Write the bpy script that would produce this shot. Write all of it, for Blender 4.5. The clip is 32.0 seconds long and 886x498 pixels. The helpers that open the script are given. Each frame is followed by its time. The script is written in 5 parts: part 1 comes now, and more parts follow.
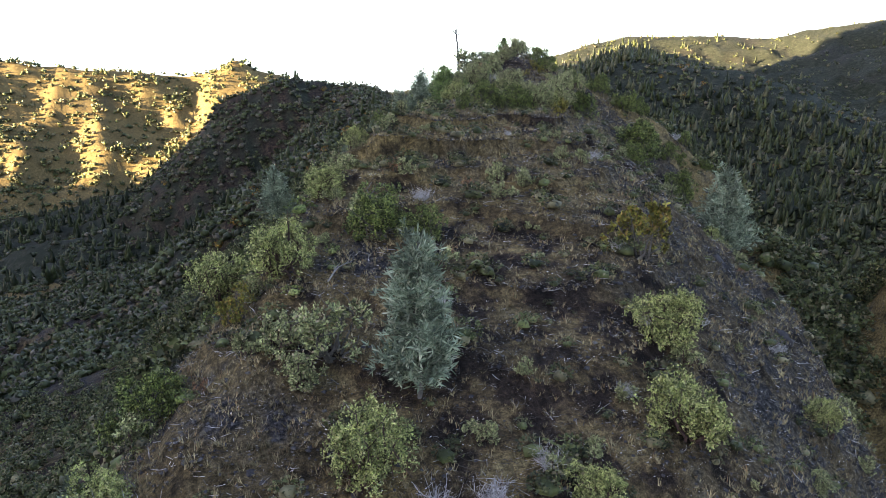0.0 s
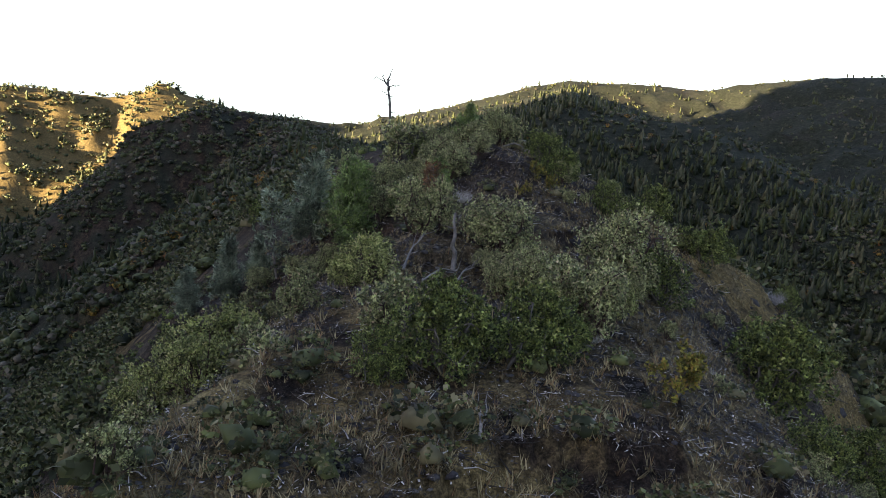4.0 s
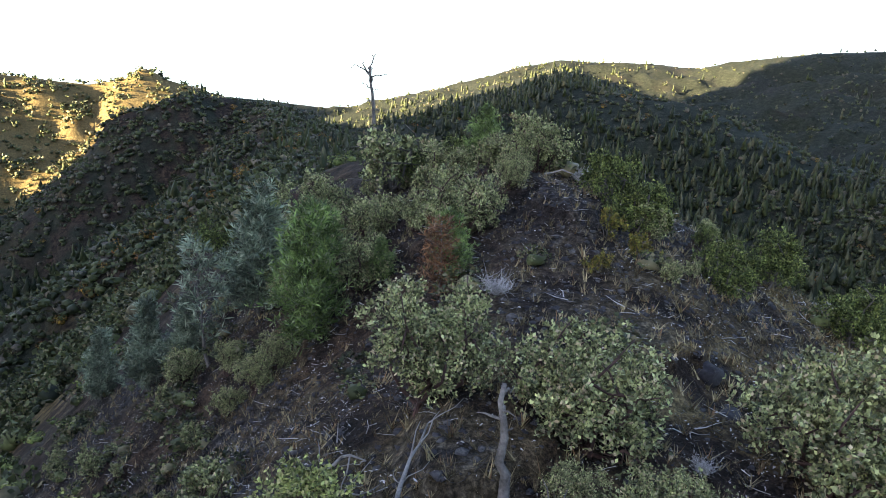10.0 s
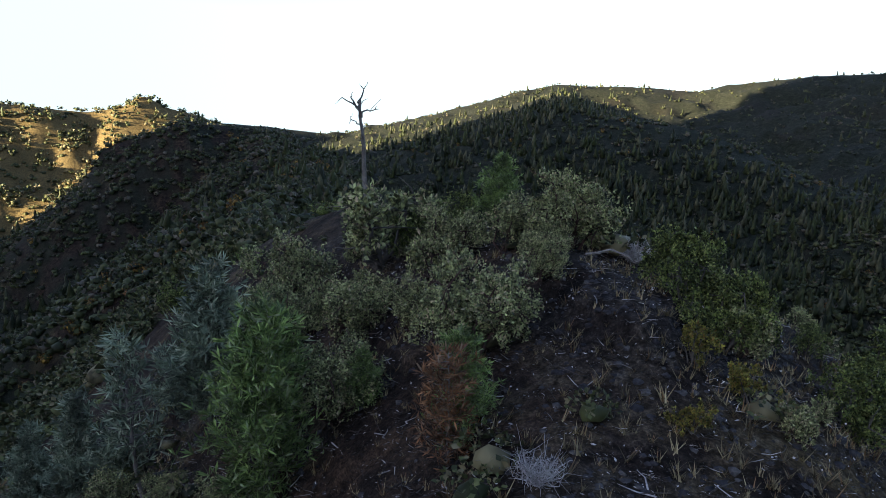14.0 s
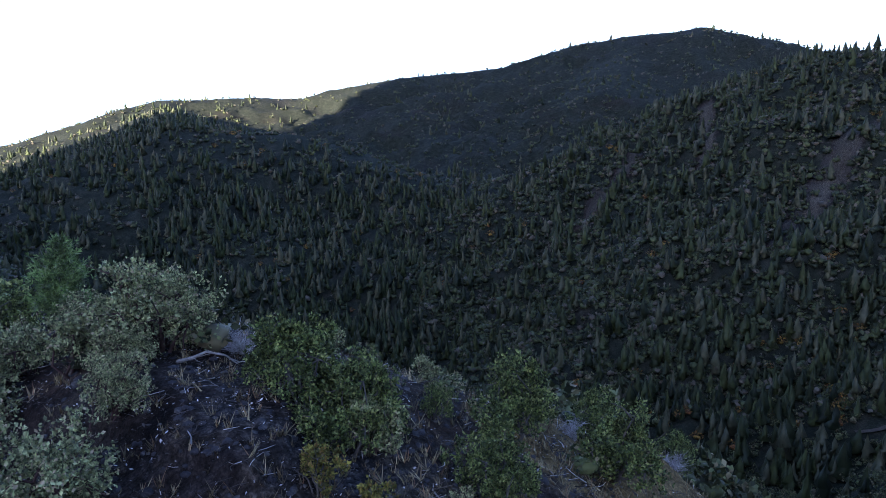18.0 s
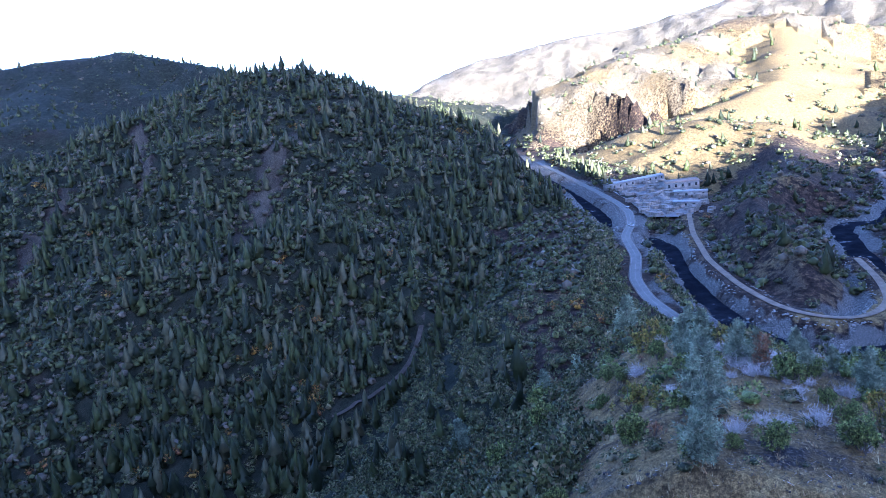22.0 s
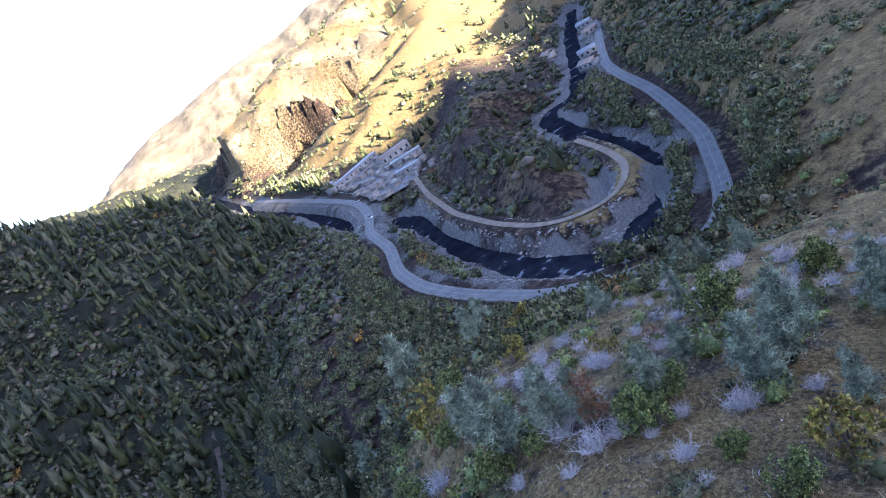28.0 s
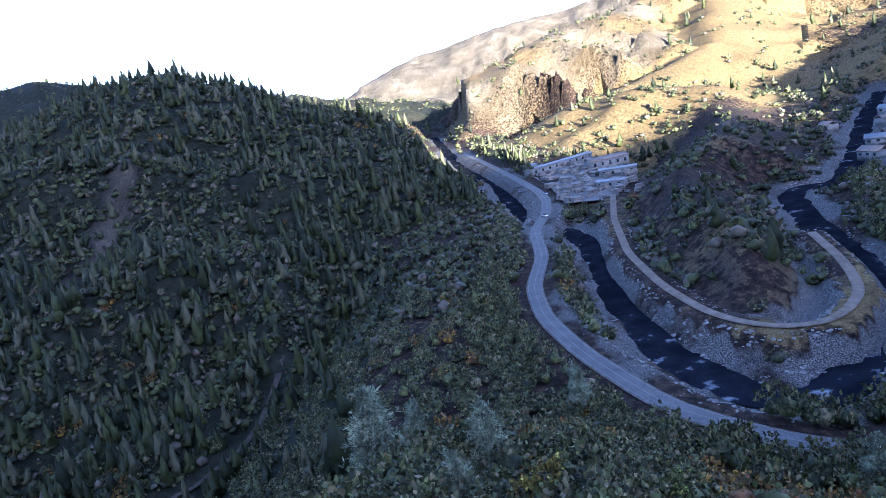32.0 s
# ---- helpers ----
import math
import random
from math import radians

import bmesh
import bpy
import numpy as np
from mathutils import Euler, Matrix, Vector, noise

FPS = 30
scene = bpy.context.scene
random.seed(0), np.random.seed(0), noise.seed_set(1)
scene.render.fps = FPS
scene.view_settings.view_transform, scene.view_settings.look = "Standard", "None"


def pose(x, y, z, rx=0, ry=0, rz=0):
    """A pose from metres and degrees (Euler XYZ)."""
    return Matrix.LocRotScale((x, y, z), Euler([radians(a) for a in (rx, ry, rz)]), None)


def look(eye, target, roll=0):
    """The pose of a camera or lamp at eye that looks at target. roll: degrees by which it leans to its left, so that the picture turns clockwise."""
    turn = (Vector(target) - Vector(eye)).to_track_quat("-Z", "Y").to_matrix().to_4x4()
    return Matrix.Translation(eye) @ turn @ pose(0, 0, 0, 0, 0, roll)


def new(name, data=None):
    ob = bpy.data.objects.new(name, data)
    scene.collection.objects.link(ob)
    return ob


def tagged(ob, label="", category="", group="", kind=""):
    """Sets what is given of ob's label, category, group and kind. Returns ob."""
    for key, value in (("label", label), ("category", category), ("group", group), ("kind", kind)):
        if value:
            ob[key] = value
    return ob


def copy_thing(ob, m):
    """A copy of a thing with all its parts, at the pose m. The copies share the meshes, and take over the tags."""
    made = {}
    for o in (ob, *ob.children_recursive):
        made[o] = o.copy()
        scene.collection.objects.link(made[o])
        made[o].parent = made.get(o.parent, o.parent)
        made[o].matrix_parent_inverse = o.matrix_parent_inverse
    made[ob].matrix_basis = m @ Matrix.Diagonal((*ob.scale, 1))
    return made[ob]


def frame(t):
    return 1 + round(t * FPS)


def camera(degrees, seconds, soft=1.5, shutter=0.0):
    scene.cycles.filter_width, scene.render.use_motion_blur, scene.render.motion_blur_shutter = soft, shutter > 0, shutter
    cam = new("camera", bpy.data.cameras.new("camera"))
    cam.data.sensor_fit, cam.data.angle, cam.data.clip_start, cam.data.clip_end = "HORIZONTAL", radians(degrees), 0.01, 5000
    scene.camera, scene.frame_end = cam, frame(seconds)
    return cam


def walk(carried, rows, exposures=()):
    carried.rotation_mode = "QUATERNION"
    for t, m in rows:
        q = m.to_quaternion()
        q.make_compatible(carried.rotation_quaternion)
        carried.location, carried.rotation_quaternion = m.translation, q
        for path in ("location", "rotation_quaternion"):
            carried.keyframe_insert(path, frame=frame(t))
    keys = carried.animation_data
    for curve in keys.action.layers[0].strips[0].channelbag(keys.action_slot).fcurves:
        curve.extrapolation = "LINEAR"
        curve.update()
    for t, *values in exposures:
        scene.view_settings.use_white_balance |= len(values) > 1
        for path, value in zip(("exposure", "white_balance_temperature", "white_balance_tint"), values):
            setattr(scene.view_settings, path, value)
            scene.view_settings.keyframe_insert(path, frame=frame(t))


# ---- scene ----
cam = camera(62.19, 32.0, soft=0.6)
walk(cam, [
    (0, pose(-22.02, -95.70, -7.35, 75.19, -0.79, -9.10)),
    (0.5, pose(-20.48, -87.07, -6.13, 76.73, -0.48, -10.05)),
    (1, pose(-19.37, -79.53, -6.13, 73.70, -2.88, -9.31)),
    (1.5, pose(-18.29, -70.62, -5.97, 75.79, -1.31, -9.64)),
    (2, pose(-16.82, -61.51, -5.04, 75.34, -1.06, -9.93)),
    (2.5, pose(-14.98, -53.08, -4.40, 76.75, -1.76, -13.00)),
    (3, pose(-12.71, -45.03, -4.67, 76.68, -2.16, -12.90)),
    (3.5, pose(-10.90, -38.54, -3.88, 76.93, -3.17, -13.34)),
    (4, pose(-10.34, -36.29, -3.48, 77.91, -3.90, -13.61)),
    (4.5, pose(-10.14, -35.29, -3.14, 78.10, -3.83, -13.55)),
    (6.5, pose(-8.55, -26.39, -3.53, 76.24, -3.51, -14.82)),
    (7, pose(-8.30, -24.90, -3.62, 75.05, -3.56, -14.69)),
    (7.5, pose(-8.02, -23.37, -3.37, 75.26, -2.87, -14.64)),
    (8, pose(-7.66, -21.64, -3.13, 75.50, -3.05, -14.65)),
    (8.5, pose(-7.24, -19.73, -2.88, 75.60, -2.93, -15.12)),
    (9, pose(-6.87, -17.99, -2.72, 76.19, -3.29, -15.01)),
    (9.5, pose(-6.51, -16.29, -2.61, 76.39, -3.06, -14.64)),
    (10, pose(-6.06, -14.41, -2.60, 76.55, -3.06, -14.44)),
    (10.5, pose(-5.68, -12.81, -2.57, 77.23, -3.40, -14.35)),
    (11, pose(-5.29, -11.23, -2.66, 77.49, -3.76, -14.30)),
    (11.5, pose(-4.81, -9.52, -2.80, 77.94, -3.80, -14.56)),
    (12, pose(-4.45, -8.05, -2.82, 78.42, -3.63, -14.87)),
    (12.5, pose(-4.16, -6.68, -2.69, 78.48, -3.18, -14.86)),
    (13, pose(-3.92, -5.48, -2.40, 78.50, -2.67, -14.57)),
    (13.5, pose(-3.70, -4.56, -1.99, 78.41, -2.41, -14.36)),
    (15.5, pose(-2.95, -1.57, -1.69, 78.66, -4.30, -18.11)),
    (16, pose(-2.33, -0.77, -1.65, 78.90, -3.28, -22.70)),
    (16.5, pose(-1.77, -0.24, -1.25, 79.46, -3.09, -27.21)),
    (17, pose(-1.27, 0.06, -0.75, 79.99, 2.86, -33.01)),
    (17.5, pose(-0.64, 0.20, -0.40, 79.79, 4.01, -38.63)),
    (18, pose(0.00, 0.00, 0.00, 79.43, 1.60, -43.89)),
    (18.5, pose(0.81, 0.47, -0.16, 80.38, 0.74, -49.86)),
    (19, pose(2.16, 0.85, -0.35, 81.20, 2.38, -55.68)),
    (19.5, pose(3.54, 1.21, -0.50, 81.28, 3.70, -62.17)),
    (20, pose(4.99, 2.08, -0.52, 81.13, 5.22, -67.38)),
    (20.5, pose(7.25, 2.50, -0.71, 80.31, 7.31, -73.44)),
    (21, pose(10.54, 2.23, -0.92, 78.95, 9.23, -79.63)),
    (21.5, pose(13.54, 1.65, -1.36, 78.45, 9.00, -83.05)),
    (22, pose(16.12, 1.10, -1.48, 78.50, 5.76, -85.23)),
    (22.5, pose(18.25, 0.64, -1.35, 77.99, 9.03, -87.01)),
    (23, pose(19.89, 0.19, -0.91, 77.55, 9.91, -87.32)),
    (23.5, pose(21.04, -0.36, 0.00, 77.40, 7.53, -90.59)),
    (24, pose(22.03, -0.86, 1.12, 77.08, 5.58, -94.59)),
    (24.5, pose(23.45, -1.44, 1.98, 75.45, 5.95, -95.34)),
    (26.5, pose(41.03, -8.60, -2.54, 73.87, 24.07, -104.34)),
    (27, pose(45.98, -10.44, -3.90, 73.18, 27.03, -106.39)),
    (27.5, pose(51.03, -12.35, -5.14, 72.30, 28.58, -108.53)),
    (28, pose(56.02, -14.40, -6.32, 70.80, 31.40, -111.29)),
    (28.5, pose(60.83, -16.63, -7.36, 69.10, 34.36, -113.48)),
    (29, pose(65.44, -19.12, -8.42, 67.88, 36.84, -113.99)),
    (29.5, pose(70.27, -21.73, -9.85, 67.46, 36.68, -112.96)),
    (30, pose(75.26, -24.38, -11.48, 69.35, 32.76, -109.82)),
    (30.5, pose(80.16, -27.40, -13.21, 72.56, 29.55, -106.84)),
    (31, pose(84.83, -30.29, -14.89, 75.79, 25.60, -102.74)),
    (31.5, pose(89.44, -32.96, -16.23, 76.81, 22.98, -97.75)),
    (32, pose(94.18, -35.05, -17.09, 77.96, 11.12, -88.97)),
], exposures=[(0, 3.95, 6900, 22), (2, 3.30, 6900, 22), (3, 2.70, 6900, 22), (4, 3.10, 6900, 22), (7, 3.60, 6700, 20), (9, 3.85, 6500, 18), (11, 3.30, 6400, 18), (13, 2.60, 6200, 18), (16, 2.60, 5550, 23), (17, 2.60, 5150, 21), (18, 3.00, 5050, 29), (20, 3.58, 4550, 32), (22, 4.0, 4450, 32), (24, 4.35, 5150, 32), (26, 4.38, 5300, 33), (28, 4.08, 5400, 31), (30, 4.25, 5550, 31), (32, 3.68, 4800, 32)])

# ---- light ----
SUN_AZ, SUN_EL = 250.0, 9.0          # clockwise from +y, and above the level
world = bpy.data.worlds.new("world")
scene.world = world
world.use_nodes = True
wn = world.node_tree
sky = wn.nodes.new("ShaderNodeTexSky")
sky.sky_type, sky.sun_disc = "NISHITA", False
sky.sun_elevation, sky.sun_rotation = radians(SUN_EL + 6), radians(SUN_AZ)
sky.air_density, sky.dust_density = 1.0, 0.8
# the haze above the horizon goes on below it
tc, sep, com = (wn.nodes.new(k) for k in ("ShaderNodeTexCoord", "ShaderNodeSeparateXYZ", "ShaderNodeCombineXYZ"))
low = wn.nodes.new("ShaderNodeMath")
low.operation = "MAXIMUM"
low.inputs[1].default_value = 0.10
wn.links.new(tc.outputs["Generated"], sep.inputs[0])
wn.links.new(sep.outputs["X"], com.inputs["X"])
wn.links.new(sep.outputs["Y"], com.inputs["Y"])
wn.links.new(sep.outputs["Z"], low.inputs[0])
wn.links.new(low.outputs[0], com.inputs["Z"])
wn.links.new(com.outputs[0], sky.inputs["Vector"])
wn.links.new(sky.outputs["Color"], wn.nodes["Background"].inputs["Color"])
wn.nodes["Background"].inputs["Strength"].default_value = 0.05
sun = new("sun", bpy.data.lights.new("sun", "SUN"))
sun.data.energy, sun.data.angle, sun.data.color = 5.0, radians(0.5), (1.0, 0.86, 0.5)
toward = Vector((math.sin(radians(SUN_AZ)) * math.cos(radians(SUN_EL)), math.cos(radians(SUN_AZ)) * math.cos(radians(SUN_EL)), math.sin(radians(SUN_EL))))
sun.matrix_world = look(toward * 100, (0, 0, 0))


# ---- materials ----
def material(name, rough=0.9, spec=0.2):
    m = bpy.data.materials.new(name)
    m.use_nodes = True
    nt = m.node_tree
    bsdf = nt.nodes["Principled BSDF"]
    bsdf.inputs["Roughness"].default_value = rough
    bsdf.inputs["Specular IOR Level"].default_value = spec
    return m, nt, bsdf


def put(nt, kind, **values):
    n = nt.nodes.new(kind)
    for key, value in values.items():
        n.inputs[key.replace("_", " ")].default_value = value
    return n


def noise_tex(nt, scale, detail=4.0, rough=0.6, coords="Object"):
    tc = nt.nodes.new("ShaderNodeTexCoord")
    n = put(nt, "ShaderNodeTexNoise", Scale=scale, Detail=detail, Roughness=rough)
    nt.links.new(tc.outputs[coords], n.inputs["Vector"])
    return n.outputs["Fac"]


def ramp(nt, fac, stops):
    r = nt.nodes.new("ShaderNodeValToRGB")
    e = r.color_ramp.elements
    while len(e) < len(stops):
        e.new(0.5)
    for el, (p, c) in zip(e, stops):
        el.position, el.color = p, (*c, 1)
    nt.links.new(fac, r.inputs["Fac"])
    return r.outputs["Color"]


def mix(nt, fac, a, b, mode="MIX"):
    n = nt.nodes.new("ShaderNodeMix")
    n.data_type, n.blend_type = "RGBA", mode
    for value, sock in ((fac, n.inputs[0]), (a, n.inputs[6]), (b, n.inputs[7])):
        if isinstance(value, (int, float)):
            sock.default_value = value
        elif isinstance(value, tuple):
            sock.default_value = (*value, 1)
        else:
            nt.links.new(value, sock)
    return n.outputs[2]


def bump(nt, bsdf, fac, strength, distance):
    b = put(nt, "ShaderNodeBump", Strength=strength, Distance=distance)
    nt.links.new(fac, b.inputs["Height"])
    nt.links.new(b.outputs["Normal"], bsdf.inputs["Normal"])


def attribute(nt, name):
    a = nt.nodes.new("ShaderNodeAttribute")
    a.attribute_name = name
    return a.outputs["Fac"]


def maths(nt, op, a, b):
    n = nt.nodes.new("ShaderNodeMath")
    n.operation = op
    for value, sock in ((a, n.inputs[0]), (b, n.inputs[1])):
        if isinstance(value, (int, float)):
            sock.default_value = value
        else:
            nt.links.new(value, sock)
    return n.outputs[0]


def foliage(name, dark, light, other=None, share=0.25, per="island", scale=9.0, depth=0.8):
    """Leaves: colour varies from clump to clump and from plant to plant; dark noise stands for shaded gaps."""
    m, nt, bsdf = material(name, 0.62, 0.25)
    g = nt.nodes.new("ShaderNodeNewGeometry")
    fac = g.outputs["Random Per Island"]
    col = ramp(nt, fac, [(0.0, dark), (1.0, light)])
    if other:
        oi = nt.nodes.new("ShaderNodeObjectInfo")
        rnd = oi.outputs["Random"] if per == "object" else fac
        far = maths(nt, "MULTIPLY", maths(nt, "FRACT", maths(nt, "MULTIPLY", rnd, 7.31), 0), 1.0)
        pick = maths(nt, "LESS_THAN", far, share)
        col = mix(nt, pick, col, other)
    # shade between leaf clumps, put into the colour as dark noise blotches
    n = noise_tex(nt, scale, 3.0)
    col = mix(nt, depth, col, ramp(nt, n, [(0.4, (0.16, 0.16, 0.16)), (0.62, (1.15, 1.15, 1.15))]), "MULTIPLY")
    nt.links.new(col, bsdf.inputs["Base Color"])
    bsdf.inputs["Transmission Weight"].default_value = 0.0
    return m


def simple(name, stops, scale, rough=0.9, spec=0.2, bumps=0.4, dist=0.05, fine=8.0):
    m, nt, bsdf = material(name, rough, spec)
    a = noise_tex(nt, scale, 6.0)
    b = noise_tex(nt, scale * fine, 4.0)
    col = mix(nt, 0.5, ramp(nt, a, stops), ramp(nt, b, [(0.3, (0.35, 0.35, 0.35)), (0.7, (1, 1, 1))]), "MULTIPLY")
    nt.links.new(col, bsdf.inputs["Base Color"])
    bump(nt, bsdf, b, bumps, dist)
    return m


# ---- shapes ----
def fast_mesh(name, verts, faces, mat, smooth=False):
    verts, faces = np.asarray(verts, np.float32), np.asarray(faces, np.int32)
    me = bpy.data.meshes.new(name)
    k = faces.shape[1]
    me.vertices.add(len(verts))
    me.vertices.foreach_set("co", verts.ravel())
    me.loops.add(faces.size)
    me.loops.foreach_set("vertex_index", faces.ravel())
    me.polygons.add(len(faces))
    me.polygons.foreach_set("loop_start", np.arange(0, faces.size, k, dtype=np.int32))
    if smooth:
        me.polygons.foreach_set("use_smooth", np.ones(len(faces), bool))
    me.update(calc_edges=True)
    me.materials.append(mat)
    return me


def join(pieces):
    """One pair of vertices and triangles from many."""
    vs, fs, n = [], [], 0
    for v, f in pieces:
        vs.append(v), fs.append(np.asarray(f) + n)
        n += len(v)
    return np.concatenate(vs), np.concatenate(fs)


def strewn(template, at, size, turn, tall=None, lean=None):
    """Copies of a small template, joined: places, sizes and turns about z are arrays."""
    v, f = template
    n = len(at)
    c, s = np.cos(turn)[:, None], np.sin(turn)[:, None]
    x, y, z = v[:, 0][None], v[:, 1][None], v[:, 2][None]
    sz = size[:, None]
    th = sz if tall is None else tall[:, None]
    p = np.stack([(c * x - s * y) * sz, (s * x + c * y) * sz, z * th], -1)
    if lean is not None:
        p[..., 0] += p[..., 2] * lean[:, 0:1]
        p[..., 1] += p[..., 2] * lean[:, 1:2]
    p += at[:, None, :]
    faces = f[None] + (np.arange(n) * len(v))[:, None, None]
    return p.reshape(-1, 3), faces.reshape(-1, f.shape[1])


def hashed(i, j, seed):
    h = np.sin(i * 127.1 + j * 311.7 + seed * 74.7) * 43758.5453
    return h - np.floor(h)


def value_noise(x, y, seed):
    i, j = np.floor(x), np.floor(y)
    u, v = x - i, y - j
    u, v = u * u * (3 - 2 * u), v * v * (3 - 2 * v)
    a, b = hashed(i, j, seed), hashed(i + 1, j, seed)
    c, d = hashed(i, j + 1, seed), hashed(i + 1, j + 1, seed)
    return (a * (1 - u) + b * u) * (1 - v) + (c * (1 - u) + d * u) * v - 0.5


def fbm(x, y, size, octaves=4, seed=1):
    out, amp, total = 0.0, 1.0, 0.0
    for k in range(octaves):
        out = out + amp * value_noise(x / size * 2**k + 17.3 * k, y / size * 2**k - 9.1 * k, seed + k)
        total += amp
        amp *= 0.5
    return out / total * 2


def ridged(x, y, size, octaves=3, seed=1):
    out, amp, total = 0.0, 1.0, 0.0
    for k in range(octaves):
        out = out + amp * (1 - 4 * np.abs(value_noise(x / size * 2**k + 5.7 * k, y / size * 2**k + 3.3 * k, seed + k)))
        total += amp
        amp *= 0.5
    return out / total


def tube(points, radii, sides=6):
    """A tapered tube along a line, as vertices and triangles."""
    pts = np.asarray(points, float)
    rings = []
    for n, (p, r) in enumerate(zip(pts, radii)):
        d = pts[min(n + 1, len(pts) - 1)] - pts[max(n - 1, 0)]
        d /= np.linalg.norm(d) + 1e-9
        a = np.cross(d, (0.31, 0.93, 0.17))
        a /= np.linalg.norm(a) + 1e-9
        b = np.cross(d, a)
        w = np.arange(sides) * 2 * np.pi / sides
        rings.append(p + r * (np.cos(w)[:, None] * a + np.sin(w)[:, None] * b))
    v = np.concatenate(rings + [pts[-1:]])
    f = []
    for n in range(len(pts) - 1):
        for k in range(sides):
            a, b = n * sides + k, n * sides + (k + 1) % sides
            f += [(a, b, b + sides), (a, b + sides, a + sides)]
    last = (len(pts) - 1) * sides
    f += [(last + k, last + (k + 1) % sides, len(v) - 1) for k in range(sides)]
    return v, np.array(f)


def crooked(rng, start, end, steps, wobble):
    t = np.linspace(0, 1, steps)[:, None]
    p = np.asarray(start) * (1 - t) + np.asarray(end) * t
    p[1:-1] += rng.normal(0, wobble, (steps - 2, 3))
    return p


def leaf_sprays(rng, centres, out, size, blades, slim=0.5):
    """Small rosettes of leaf blades at the centres, each turned outwards."""
    n = len(centres)
    c = np.repeat(centres, blades, 0)
    o = np.repeat(out, blades, 0)
    d = o * 0.7 + rng.normal(0, 0.75, (n * blades, 3))
    d /= np.linalg.norm(d, axis=1)[:, None] + 1e-9
    side = np.cross(d, rng.normal(0, 1, (n * blades, 3)))
    side /= np.linalg.norm(side, axis=1)[:, None] + 1e-9
    L = (size * rng.uniform(0.6, 1.4, n * blades))[:, None]
    v = np.stack([c, c + d * L * 0.55 + side * L * slim * 0.5, c + d * L, c + d * L * 0.55 - side * L * slim * 0.5], 1).reshape(-1, 3)
    i = np.arange(n * blades)[:, None] * 4
    f = np.concatenate([i + [0, 1, 2], i + [0, 2, 3]], 0)
    return v, f


def lobes(rng, count, rx, rz, base):
    """Centres and radii of the leafy masses that make up a crown."""
    a = rng.uniform(0, 2 * np.pi, count)
    r = np.sqrt(rng.uniform(0.0, 1, count)) * rx * 0.68
    z = base + rz * rng.uniform(0.12, 0.82, count) * (1 - 0.35 * (r / rx) ** 2)
    return np.stack([r * np.cos(a), r * np.sin(a), z], 1), rng.uniform(0.26, 0.46, count) * rx


def part(name, v, f, mat, parent, label="", smooth=False):
    ob = new(name, fast_mesh(name, v, f, mat, smooth))
    ob.parent = parent
    return tagged(ob, label)


def thing(name, label, category, group=""):
    return tagged(new(name), label, category, group)


# ---- the lie of the land ----
WATER = -90.0
